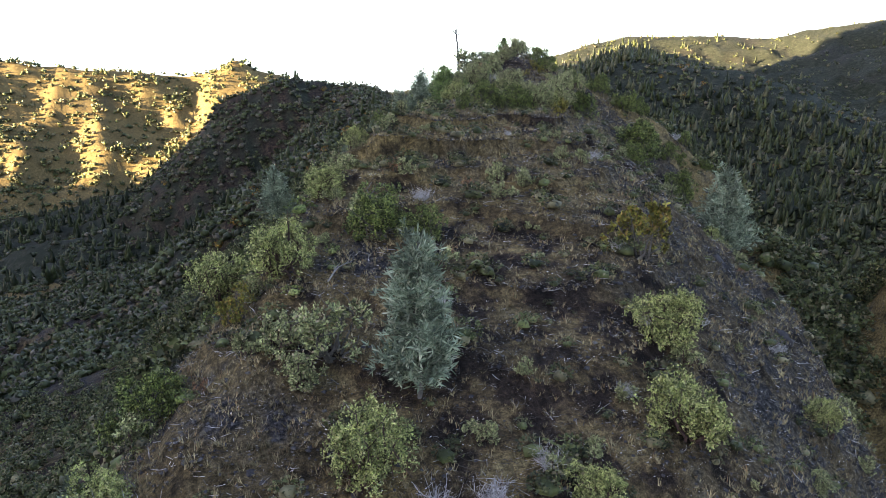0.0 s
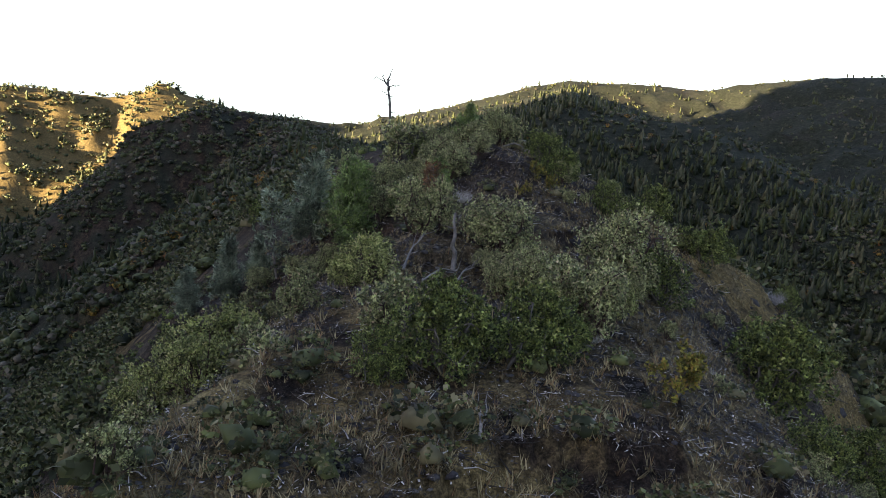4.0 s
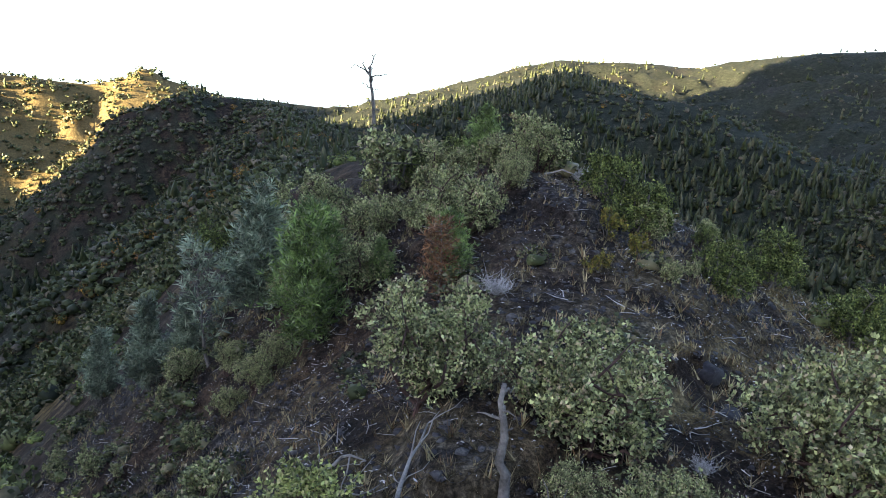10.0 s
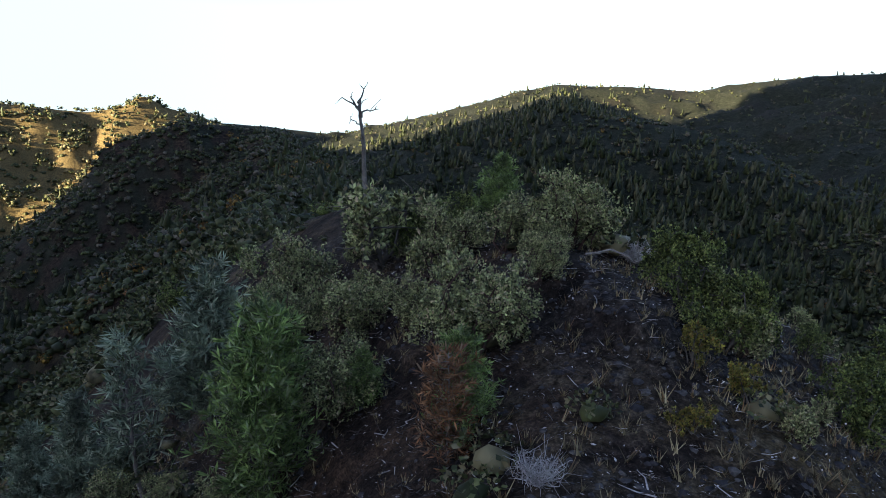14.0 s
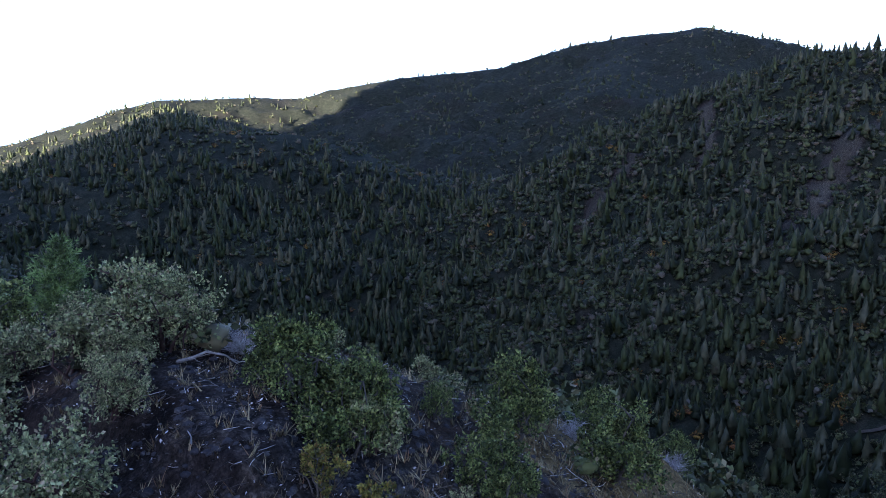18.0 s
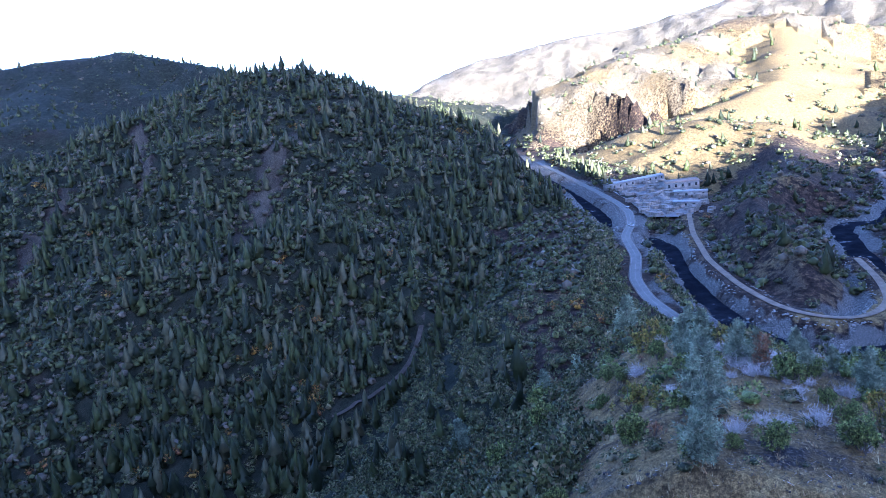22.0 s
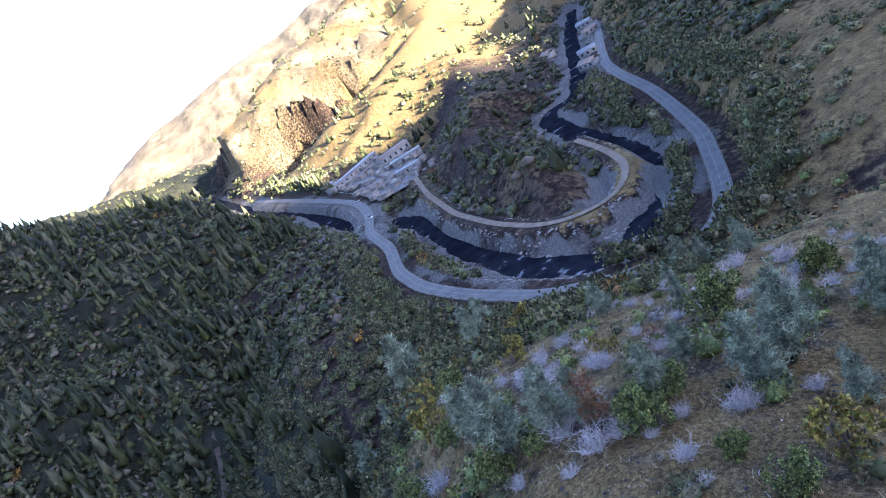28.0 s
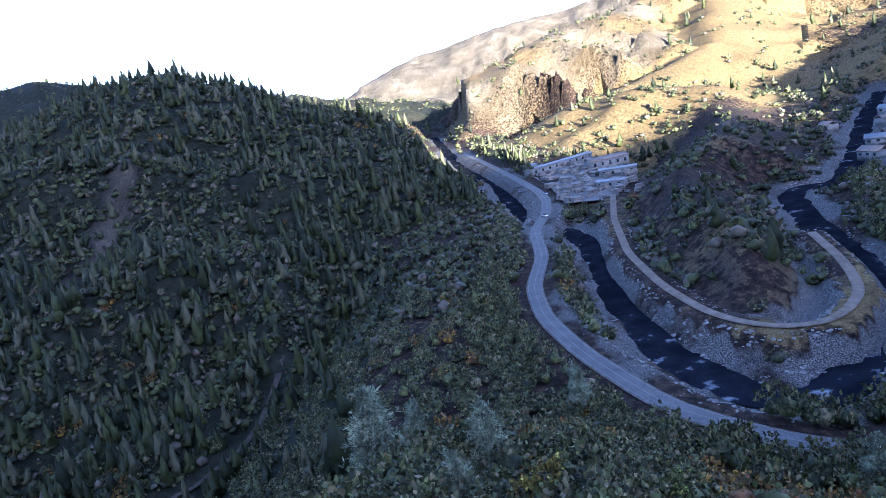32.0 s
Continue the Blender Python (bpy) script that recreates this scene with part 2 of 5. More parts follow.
# crest lines: x, y, z along each, then side slopes (upper, metres, lower, and the upper one on the right hand), rounding and roughness of the ribs
NEAR, EAST, WOOD, FAR, PINES, RIB, MASSIF, HAZE, GOLD, MOUND, RIGHT, LEFT, SUNNY, BEYOND, BACK, FRONT, RANGE, SADDLE = range(18)
CRESTS = {
    NEAR: ([(-60, -420, -110), (-30, -200, -78), (-16, -110, -45), (-9, -72, -29.5), (-6, -51, -22.5), (-2, -34, -17.6), (0, -26, -15.8), (-1, -17, -13.2), (1, -8, -12.8),
            (3.5, 8, -10.2), (7, 16, -8.8), (9, 26, -7.2), (8, 38, -8.0), (4, 60, -11), (-8, 110, -27), (-6, 200, -42), (5, 330, -48)], (1.0, 75, 0.34, 0.95), (4.5, 10.0), 0.05),
    SADDLE: ([(8, 20, -9), (24, 21, -14.0), (34, 21, -18), (43, 17, -26), (48, 13, -36)], (0.95, 70, 0.5, 1.0), 6.0, 0.05),
    EAST: ([(58, -9, -38), (66, -11, -29), (80, -15, -30.5), (97, -22, -33.5), (133, -20, -42), (172, -28, -55.5), (205, -45, -75), (225, -55, -87)], (0.95, 70, 0.45, 0.30), 7.0, 0.05),
    WOOD: ([(2252, 837, 110), (1400, 520, 40), (766, 288, 38), (714, 258, 42), (690, 201, 41), (700, 147, 15), (690, 90, -9), (672, 40, -33), (640, 0, -56), (574, -53, -76)], (0.5, 160, 0.45, 0.5), 25.0, 0.14),
    FAR: ([(-300, 2900, -200), (440, 2353, -142), (683, 2294, -67), (850, 2237, 4), (945, 2199, 59), (1177, 2088, 64), (1340, 1988, 55), (1413, 1943, 84),
           (1570, 1818, 112), (1830, 1556, 138), (1964, 1383, 200), (2136, 1099, 229), (2252, 837, 123)], (0.32, 400, 0.24, 0.32), 30.0, 0.16),
    PINES: ([(945, 2199, 40), (379, 818, -9), (447, 725, -16), (474, 672, -52), (514, 616, -80), (534, 572, -96), (529, 520, -108), (500, 440, -114), (466, 314, -108), (402, 208, -106)], (0.36, 200, 0.28, 0.36), 14.0, 0.10),
    RIB: ([(2035, 1277, 200), (1252, 830, 38), (1288, 773, 13), (1337, 686, -42), (1100, 480, -80)], (0.45, 150, 0.3, 0.45), 20.0, 0.14),
    MASSIF: ([(1130, 60, -70), (1223, -36, -14), (1312, -170, 37), (1394, -286, 56), (1475, -381, 78), (1560, -480, 94), (1680, -640, 66), (1900, -900, 70)], (0.6, 300, 0.4, 0.6), 14.0, 0.6),
    FRONT: ([(1560, -480, 90), (1400, -500, 30), (1250, -500, -28), (1110, -480, -66)], (0.65, 200, 0.4, 0.65), 12.0, 0.6),
    RANGE: ([(1060, -600, -56), (1178, -599, -24), (1238, -698, -17), (1300, -809, -8), (1500, -1100, 30)], (0.5, 200, 0.35, 0.5), 14.0, 0.3),
    HAZE: ([(3003, 400, -20), (3022, 91, 134), (3013, -247, 184), (2980, -510, 198), (2900, -900, 260), (2600, -1700, 330)], (0.4, 500, 0.3, 0.4), 40.0, 0.2),
    GOLD: ([(1600, -560, 100), (1100, -380, -20), (917, -130, -66), (890, -154, -55), (847, -211, -46), (805, -249, -52), (770, -268, -68)], (0.5, 100, 0.3, 0.5), 18.0, 0.10),
    MOUND: ([(770, -268, -70), (640, -228, -72), (520, -182, -66), (440, -146, -62), (380, -125, -58), (335, -113, -62), (300, -105, -74)], (0.66, 60, 0.5, 0.72), 12.0, 0.04),
    RIGHT: ([(110, -120, -70), (170, -150, -66), (260, -225, -60), (400, -340, -55), (700, -560, -20), (1300, -1000, 60)], (0.34, 300, 0.3, 0.2), 20.0, 0.10),
    LEFT: ([(-1300, 1500, 40), (-473, 1520, -44), (-293, 1564, -53), (-247, 1571, -45), (-200, 1578, -21), (-153, 1583, -45), (-104, 1587, -60)], (0.75, 160, 0.5, 0.75), 12.0, 0.14),
    SUNNY: ([(5, 330, -48), (39, 560, -58), (12, 764, -40), (-58, 762, -33), (-70, 1100, -72), (-104, 1587, -66)], (0.62, 60, 1.05, 0.5), 16.0, 0.12),
    BEYOND: ([(-140, 2800, -120), (80, 3162, -147), (363, 3142, -170), (900, 3400, -150), (1800, 3600, -40)], (0.3, 300, 0.2, 0.3), 30.0, 0.15),
}
RIVER = [(760, -400), (600, -300), (480, -232), (421, -194), (431, -181), (414, -169), (355, -153), (305, -143), (273, -133), (261, -120), (240, -106), (231, -96), (236, -85),
         (262, -75), (310, -73), (360, -76), (400, -79), (442, -68), (480, -60), (560, -55), (640, -52), (760, -30), (1000, -10), (1400, 20)]
HIGHWAY = [(900, -30), (760, -48), (611, -65), (540, -72), (502, -73), (460, -68), (423, -58), (373, -56), (332, -48), (299, -48), (266, -54), (230, -65), (208, -82), (201, -96), (204, -106),
           (216, -117), (236, -131), (258, -146), (290, -162), (330, -181), (352, -190), (378, -200), (402, -210), (430, -223), (470, -247), (530, -285), (590, -320)]
TRACK = [(291, 82), (302, 70), (320, 57), (338, 52), (362, 50)]
MOUND_ROAD = [(470, -104), (411, -92), (349, -84), (304, -84), (273, -88), (257, -97), (254, -109), (270, -124), (297, -133), (335, -141)]


# the unseen range to the west: place along it, distance and height; its gaps let the evening sun through
WEST = {900: [(-1500, 150), (-720, 150), (-600, 150), (-520, 125), (-470, 118), (-445, 125), (-430, 140), (-395, 136), (-350, 144), (-288, 144), (-250, 150), (-219, 205), (-151, 265), (-60, 310), (40, 325), (60, -300)],
        2500: [(-60, 0), (-40, 900), (15, 1000), (700, 960), (860, 880), (1190, 860), (1240, 150), (1880, 150), (1900, 420), (2400, 420)]}


def along(points, x, y):
    """Distance to a line, the place along it (metres) and its values there."""
    p = np.asarray(points, float)
    best = np.full(x.shape, 1e18)
    side = np.zeros(x.shape)
    s_at, vals = np.zeros(x.shape), [np.zeros(x.shape) for _ in range(p.shape[1] - 2)]
    run = 0.0
    for a, b in zip(p[:-1], p[1:]):
        ex, ey = b[0] - a[0], b[1] - a[1]
        L2 = ex * ex + ey * ey
        u = np.clip(((x - a[0]) * ex + (y - a[1]) * ey) / L2, 0, 1)
        d = (x - a[0] - u * ex) ** 2 + (y - a[1] - u * ey) ** 2
        near = d < best
        best = np.where(near, d, best)
        side = np.where(near, (x - a[0]) * ey - (y - a[1]) * ex, side)
        s_at = np.where(near, run + u * L2**0.5, s_at)
        for k in range(len(vals)):
            vals[k] = np.where(near, a[2 + k] + u * (b[2 + k] - a[2 + k]), vals[k])
        run += L2**0.5
    return np.sqrt(best), s_at, vals + [side]


def land(x, y):
    """Height of the ground, and the crest that it belongs to."""
    x, y = np.asarray(x, float), np.asarray(y, float)
    dist = np.hypot(x, y)
    warp = np.clip(dist / 60, 0, 14)
    wx = x + warp * fbm(x, y, 60, 3, 3)
    wy = y + warp * fbm(x, y, 60, 3, 9)
    top, which = np.full(x.shape, -1e9), np.zeros(x.shape, int)
    total = np.zeros(x.shape)
    heights = []
    for key, (pts, slope, rnd, rib) in CRESTS.items():
        close = key in (NEAR, EAST, SADDLE, MOUND, MASSIF, FRONT)
        h, d = np.full(x.shape, -1e9), np.full(x.shape, 1e9)
        for line in [pts] if close else zip(pts[:-1], pts[1:]):
            dl, s, (z, side) = along(line, wx, wy)
            edge = np.where(side > 0, rnd[1], np.interp(y, [-5.0, 12.0], [rnd[1], rnd[0]])) if isinstance(rnd, tuple) else rnd
            run = np.sqrt(dl * dl + edge * edge) - edge
            if key == NEAR:
                flat = np.where(side > 0, 0, np.interp(y, [-70.0, -30.0, -5.0, 8.0], [20.0, 18.0, 6.0, 0.0]))
                run = np.sqrt(np.maximum(dl - flat, 0) ** 2 + edge * edge) - edge
            fall = np.where(side > 0, slope[3], slope[0]) * np.minimum(run, slope[1]) + slope[2] * np.maximum(run - slope[1], 0)
            if key == NEAR:
                fall = fall + np.where(side > 0, 1.2 * np.clip(run - 17, 0, 40), np.interp(y, [-10, 5], [1.2, 0]) * np.minimum(run, 40))
            h, d = np.maximum(h, z - fall), np.minimum(d, dl)
        h = h + rib * np.minimum(d, 180) * (ridged(s, d * 0.25 + key * 91.0, 120.0 if key in (MASSIF, FRONT) else 26.0, 4 if key in (MASSIF, FRONT) else 3, 20 + key) if close else ridged(x, y, 95.0, 4, 20 + key))
        if key in (EAST, SADDLE):
            h = h - (1.5 * np.maximum(8 - x, 0) if key == SADDLE else 1.6 * np.maximum(64 - x, 0))
        if key in (MASSIF, FRONT, HAZE, RANGE, LEFT):
            h = h + np.minimum(d, 60) / 60 * (8 if key in (MASSIF, FRONT) else 12) * ridged(x, y, 70.0 if key in (MASSIF, FRONT, LEFT) else 180.0, 4, 60 + key)
        which = np.where(h > top, key, which)
        top = np.maximum(top, h)
        heights.append(h)
    u, k = -0.342 * x + 0.940 * y, -0.940 * x - 0.342 * y
    h = np.full(x.shape, -1e9)
    for reach, steps in WEST.items():
        at, high = np.array(steps, float).T
        h = np.maximum(h, np.interp(u, at, high) - 200 * (high[0] == 0) * (u < at[0]) - 2.0 * np.maximum(np.abs(k - reach) - 120, 0))
    which = np.where(h > top, BACK, which)
    top = np.maximum(top, h)
    heights.append(h)
    soft = 2.0 + np.clip(dist / 60, 0, 9)
    for h in heights:
        total = total + np.exp(np.clip((h - top) / soft, -30, 0))
    out = top + soft * (np.log(total) - 0.35)
    rough = np.clip(dist / 120, 0.35, 3.5) * np.where(which == MOUND, 0.35, 1.0)
    out = out + rough * fbm(x, y, 11 + np.clip(dist / 30, 0, 60), 4, 41) + np.clip(1 - dist / 250, 0, 1) * 0.3 * fbm(x, y, 2.2, 3, 77)
    step = out / 2.3 + 0.9 * fbm(x, y, 16, 3, 53)
    face = (which == NEAR) * np.clip(1.3 - np.hypot(x + 8, (y + 30) * 0.7) / 45, 0, 1)
    out = out - 1.1 * face * (step - np.floor(step) - 0.5) * np.clip((np.ceil(step) - step) * 6, 0, 1)
    dr, _, _ = along(RIVER, x, y)
    floor = WATER + 3.0 + np.clip(dr - 20, 0, 30) * 0.04 - np.clip(dr - 70, 0, 300) * 0.6 + 0.8 * fbm(x, y, 14, 3, 5)
    k = 3.0
    out = np.maximum(out, floor) + k * np.exp(-np.abs(out - floor) / k) * 0.5
    out = np.maximum(out, -330.0)
    bed = WATER - 1.5 + np.clip(dr - 2.0, 0, 3) * 0.5 + np.clip(dr - 5.0, 0, 12.5) * 0.17 + np.clip(dr - 17, 0, 80) * 0.8 + 0.5 * fbm(x, y, 5, 3, 8)
    out = np.where(dr < 50, np.minimum(out, bed), out)
    for pts, level, half in ((HIGHWAY, WATER + 4.0, 7.0), (MOUND_ROAD, WATER + 5.5, 3.5)):
        d, _, _ = along(pts, x, y)
        w = np.clip((half + 6.0 - d) / 6.0, 0, 1)
        w = w * w * (3 - 2 * w)
        out = out * (1 - w) + level * w
    which = np.where((out < WATER + 5.0) & (dr < 80), 99, which)
    which = np.where((which == RIGHT) & (y > -45), 98, which)
    return out, which


def ground_z(x, y):
    return float(land(np.array([x]), np.array([y]))[0][0])


# ---- ground ----
def ground_material():
    m, nt, bsdf = material("hillside_soil", 0.95, 0.1)
    grass, rock, scree, green = attribute(nt, "grass"), attribute(nt, "rock"), attribute(nt, "gravel"), attribute(nt, "scrub")
    n1, n2, n3, n4 = noise_tex(nt, 0.02, 6.0), noise_tex(nt, 0.35, 6.0), noise_tex(nt, 3.0, 5.0), noise_tex(nt, 0.12, 6.0, 0.75)
    litter = ramp(nt, n2, [(0.3, (0.012, 0.009, 0.009)), (0.5, (0.055, 0.038, 0.03)), (0.7, (0.17, 0.11, 0.07))])
    straw = ramp(nt, n2, [(0.25, (0.08, 0.058, 0.028)), (0.55, (0.28, 0.20, 0.085)), (0.8, (0.48, 0.38, 0.18))])
    stone = ramp(nt, n3, [(0.25, (0.016, 0.014, 0.016)), (0.55, (0.055, 0.05, 0.052)), (0.8, (0.19, 0.17, 0.15))])
    stone = mix(nt, attribute(nt, "crag"), stone, ramp(nt, n1, [(0.3, (0.14, 0.12, 0.085)), (0.5, (0.21, 0.18, 0.13)), (0.75, (0.30, 0.265, 0.20))]))
    pebbles = ramp(nt, n3, [(0.3, (0.03, 0.03, 0.03)), (0.5, (0.17, 0.163, 0.15)), (0.75, (0.42, 0.40, 0.37))])
    def edge(att, amount):
        w = maths(nt, "ADD", att, maths(nt, "MULTIPLY", maths(nt, "SUBTRACT", n2, 0.5), amount))
        r = nt.nodes.new("ShaderNodeMapRange")
        r.inputs["From Min"].default_value, r.inputs["From Max"].default_value = 0.35, 0.65
        nt.links.new(w, r.inputs["Value"])
        return r.outputs["Result"]
    brush = ramp(nt, n4, [(0.3, (0.012, 0.016, 0.010)), (0.5, (0.036, 0.042, 0.028)), (0.7, (0.085, 0.083, 0.062))])
    col = mix(nt, edge(grass, 1.2), litter, straw)
    col = mix(nt, edge(green, 0.8), col, brush)
    col = mix(nt, edge(rock, 1.2), col, stone)
    col = mix(nt, edge(scree, 0.5), col, pebbles)
    col = mix(nt, 0.7, col, ramp(nt, n3, [(0.38, (0.15, 0.15, 0.16)), (0.62, (1, 1, 1))]), "MULTIPLY")
    col = mix(nt, 0.3, col, ramp(nt, n1, [(0.3, (0.55, 0.5, 0.5)), (0.7, (1, 1, 1))]), "MULTIPLY")
    n5 = noise_tex(nt, 11.0, 3.0, 0.7)
    col = mix(nt, 0.6, col, ramp(nt, n5, [(0.42, (0.12, 0.12, 0.13)), (0.6, (1.25, 1.25, 1.2))]), "MULTIPLY")
    nt.links.new(col, bsdf.inputs["Base Color"])
    crags = maths(nt, "MULTIPLY", maths(nt, "MULTIPLY", attribute(nt, "crag"), noise_tex(nt, 0.02, 9.0, 0.7)), 90.0)
    bump(nt, bsdf, maths(nt, "ADD", maths(nt, "ADD", n3, maths(nt, "MULTIPLY", n2, 3.0)), crags), 0.8, 0.25)
    return m


M_GROUND = ground_material()
CENTRE = (12.0, 0.0)
radii = np.concatenate([[0.0], 1.5 * 1.0205 ** np.arange(400)])
radii = np.sort(np.concatenate([radii[radii < 4300], 985 * 1.0205 ** np.arange(0.5, 26) , [4400.0]]))
az = np.concatenate([np.arange(-52, 150, 0.36), np.arange(150, 308, 1.0)])
az = np.radians(az)
gr, ga = np.meshgrid(radii, az, indexing="ij")
gx, gy = CENTRE[0] + gr * np.sin(ga), CENTRE[1] + gr * np.cos(ga)
gz, gwhich = land(gx, gy)
nr, na = gx.shape
idx = np.arange(nr * na).reshape(nr, na)
quads = np.stack([idx[:-1], idx[1:], np.roll(idx[1:], -1, 1), np.roll(idx[:-1], -1, 1)], -1).reshape(-1, 4)
ground = tagged(new("ground", fast_mesh("ground", np.stack([gx, gy, gz], -1).reshape(-1, 3), quads[:, ::-1], M_GROUND, True)),
                "rugged mountain ground of brown litter, dry grass and rock", "ground", kind="structure")


# bare rocky gullies on the wooded hill
SCARS = [([(560, 160), (500, 163), (455, 164), (400, 160)], 9.0), ([(530, 322), (474, 319), (424, 302)], 7.0), ([(600, 298), (540, 275), (500, 250)], 6.0)]


def scarred(x, y):
    out = np.zeros(x.shape)
    for pts, half in SCARS:
        out = np.maximum(out, np.clip(1.3 - along(pts, x + 7 * fbm(x, y, 20, 3, 91), y + 7 * fbm(x, y, 20, 3, 92))[0] / half, 0, 1))
    return out


def cover(x, y, which):
    """How grassy, rocky and gravelly the ground is."""
    far = np.hypot(x, y) > 800
    n = np.where(far, fbm(x, y, 260, 4, 61), fbm(x, y, 40, 4, 61))
    n2 = np.where(far, fbm(x, y, 110, 3, 67), fbm(x, y, 9, 3, 67))
    grass = np.select([which == NEAR, (which == EAST) | (which == SADDLE), which == MOUND, which == RIGHT, which == GOLD, (which == MASSIF) | (which == FRONT) | (which == RANGE), which == LEFT],
                      [0.5, 0.76, 0.34, 0.66, 0.95, 0.72, 1.0], 0.12) + 0.2 * (which == SUNNY) + 0.55 * n + 0.35 * n2
    rock = np.select([which == NEAR, (which == EAST) | (which == SADDLE), (which == MASSIF) | (which == FRONT), which == HAZE, which == MOUND, which == FAR], [0.42, 0.30, 0.45, 2.0, 0.3, 0.2], 0.1) + 0.5 * n2
    green = np.select([which == WOOD, which == FAR, which == PINES, which == RIB, which == SUNNY, which == BEYOND, which == LEFT, which == 98], [0.8, 0.85, 0.8, 0.8, 0.5, 0.8, 0.12, 0.9], 0.0) + 0.5 * n2
    bare = scarred(x, y)
    rock, green = rock + bare, green - bare
    dr = along(RIVER, x, y)[0]
    gravel = np.where((which == 99) & (dr < 34), 0.8 - np.clip(dr - 9, 0, 60) / 22 + 0.7 * n2 + 0.7 * n, 0.0)
    crag = np.maximum(np.isin(which, (MASSIF, FRONT, RANGE, HAZE)) * 1.0, 0.6 * bare)
    return np.clip(grass, 0, 1), np.clip(rock, 0, 1), np.clip(gravel, 0, 1), np.clip(green, 0, 1) * (which != 99), crag


for key, values in zip(("grass", "rock", "gravel", "scrub", "crag"), cover(gx, gy, gwhich)):
    ground.data.attributes.new(key, "FLOAT", "POINT").data.foreach_set("value", values.ravel().astype(np.float32))

# ---- river and roads ----
def ribbon(points, width, lift, step=4.0, level=None, cross=1):
    p = np.asarray(points, float)
    seg = np.hypot(*np.diff(p[:, :2], axis=0).T)
    s = np.concatenate([[0], np.cumsum(seg)])
    # a smooth line through the points
    t = np.arange(0, s[-1], step)
    q = np.stack([np.interp(t, s, p[:, k]) for k in range(2)], 1)
    for _ in range(6):
        q[1:-1] = 0.25 * q[:-2] + 0.5 * q[1:-1] + 0.25 * q[2:]
    d = np.gradient(q, axis=0)
    d /= np.linalg.norm(d, axis=1)[:, None]
    nrm = np.stack([-d[:, 1], d[:, 0]], 1)
    k = np.linspace(-0.5, 0.5, cross + 1)
    v = q[:, None] + nrm[:, None] * (k[None, :, None] * width)
    z = np.full(v.shape[:2], level) if level is not None else land(v[..., 0], v[..., 1])[0]
    if level is None:
        mid = np.maximum(z.max(1), np.convolve(np.pad(z.max(1), 6, "edge"), np.ones(13) / 13, "valid"))
        z = np.repeat(mid[:, None], cross + 1, 1) + lift
    n, c = z.shape
    idx = np.arange(n * c).reshape(n, c)
    f = np.stack([idx[:-1, :-1], idx[1:, :-1], idx[1:, 1:], idx[:-1, 1:]], -1).reshape(-1, 4)
    return np.concatenate([v, z[..., None]], -1).reshape(-1, 3), f


def water_material():
    m, nt, bsdf = material("river_water", 0.45, 0.0)
    n = noise_tex(nt, 0.12, 4.0)
    col = ramp(nt, n, [(0.4, (0.008, 0.009, 0.013)), (0.63, (0.016, 0.018, 0.024)), (0.72, (0.22, 0.23, 0.25))])
    nt.links.new(col, bsdf.inputs["Base Color"])
    bump(nt, bsdf, noise_tex(nt, 0.9, 4.0), 0.6, 0.5)
    return m


v, f = ribbon(RIVER, 13.0, 0, 4.0, WATER)
river = tagged(new("river", fast_mesh("river", v, f, water_material(), True)), "dark shallow river with rippled water between gravel bars", "river", kind="structure")
M_ROAD = simple("worn_asphalt", [(0.3, (0.10, 0.097, 0.093)), (0.7, (0.17, 0.165, 0.155))], 0.2, 0.85, 0.3, 0.2, 0.02)
M_SHOULDER = simple("pale_gravel", [(0.3, (0.10, 0.092, 0.08)), (0.7, (0.22, 0.20, 0.175))], 0.5, 0.95, 0.1, 0.5, 0.05)
M_DIRT = simple("dirt_track", [(0.3, (0.16, 0.125, 0.09)), (0.7, (0.28, 0.225, 0.17))], 0.4, 0.95, 0.1, 0.5, 0.05)
M_LINE = simple("road_paint", [(0.3, (0.2, 0.2, 0.19)), (0.7, (0.3, 0.3, 0.29))], 2.0, 0.7)
ROADS = {
    "highway": (HIGHWAY, M_ROAD, 4.2, "winding two-lane mountain road with pale worn asphalt", WATER + 4.3),
    "river_road": (MOUND_ROAD, M_DIRT, 2.2, "pale dirt road cut round the foot of the mound", WATER + 5.8),
}
for name, (pts, mat, wide, label, level) in ROADS.items():
    paved = name == "highway"
    v, f = ribbon(pts, wide, 0, 4.0, level + 0.1, 2)
    road = tagged(new(name, fast_mesh(name, v, f, mat, True)), label, "road", kind="structure")
    v, f = ribbon(pts, wide * (1.35 if paved else 1.3), 0, 4.0, level, 2)
    part("shoulder", v, f, M_SHOULDER if paved else M_DIRT, road, "gravel shoulder")
    if paved:
        for side in (-0.46, 0.0, 0.46):
            v2, f2 = ribbon(pts, wide * 2 * abs(side) + 0.35, 0, 4.0, level + 0.14, 1)
            a = v2.reshape(-1, 2, 3)
            d = a[:, 1] - a[:, 0]
            d /= np.linalg.norm(d, axis=1)[:, None]
            e = a[:, 1] if side > 0 else a[:, 0]
            e = a.mean(1) if side == 0 else e
            strip = np.stack([e - d * 0.06, e + d * 0.06], 1).reshape(-1, 3)
            part("road_line", strip, f2, M_LINE, road, "pale painted line")


M_TRACK = simple("track_soil", [(0.3, (0.05, 0.04, 0.032)), (0.7, (0.11, 0.09, 0.07))], 0.4, 0.95, 0.1, 0.5, 0.05)
v, f = ribbon(TRACK, 2.4, 0.1, 3.0, None, 2)
tagged(new("track", fast_mesh("track", v, f, M_TRACK, True)), "narrow dirt track climbing through the dark woods", "road", kind="structure")


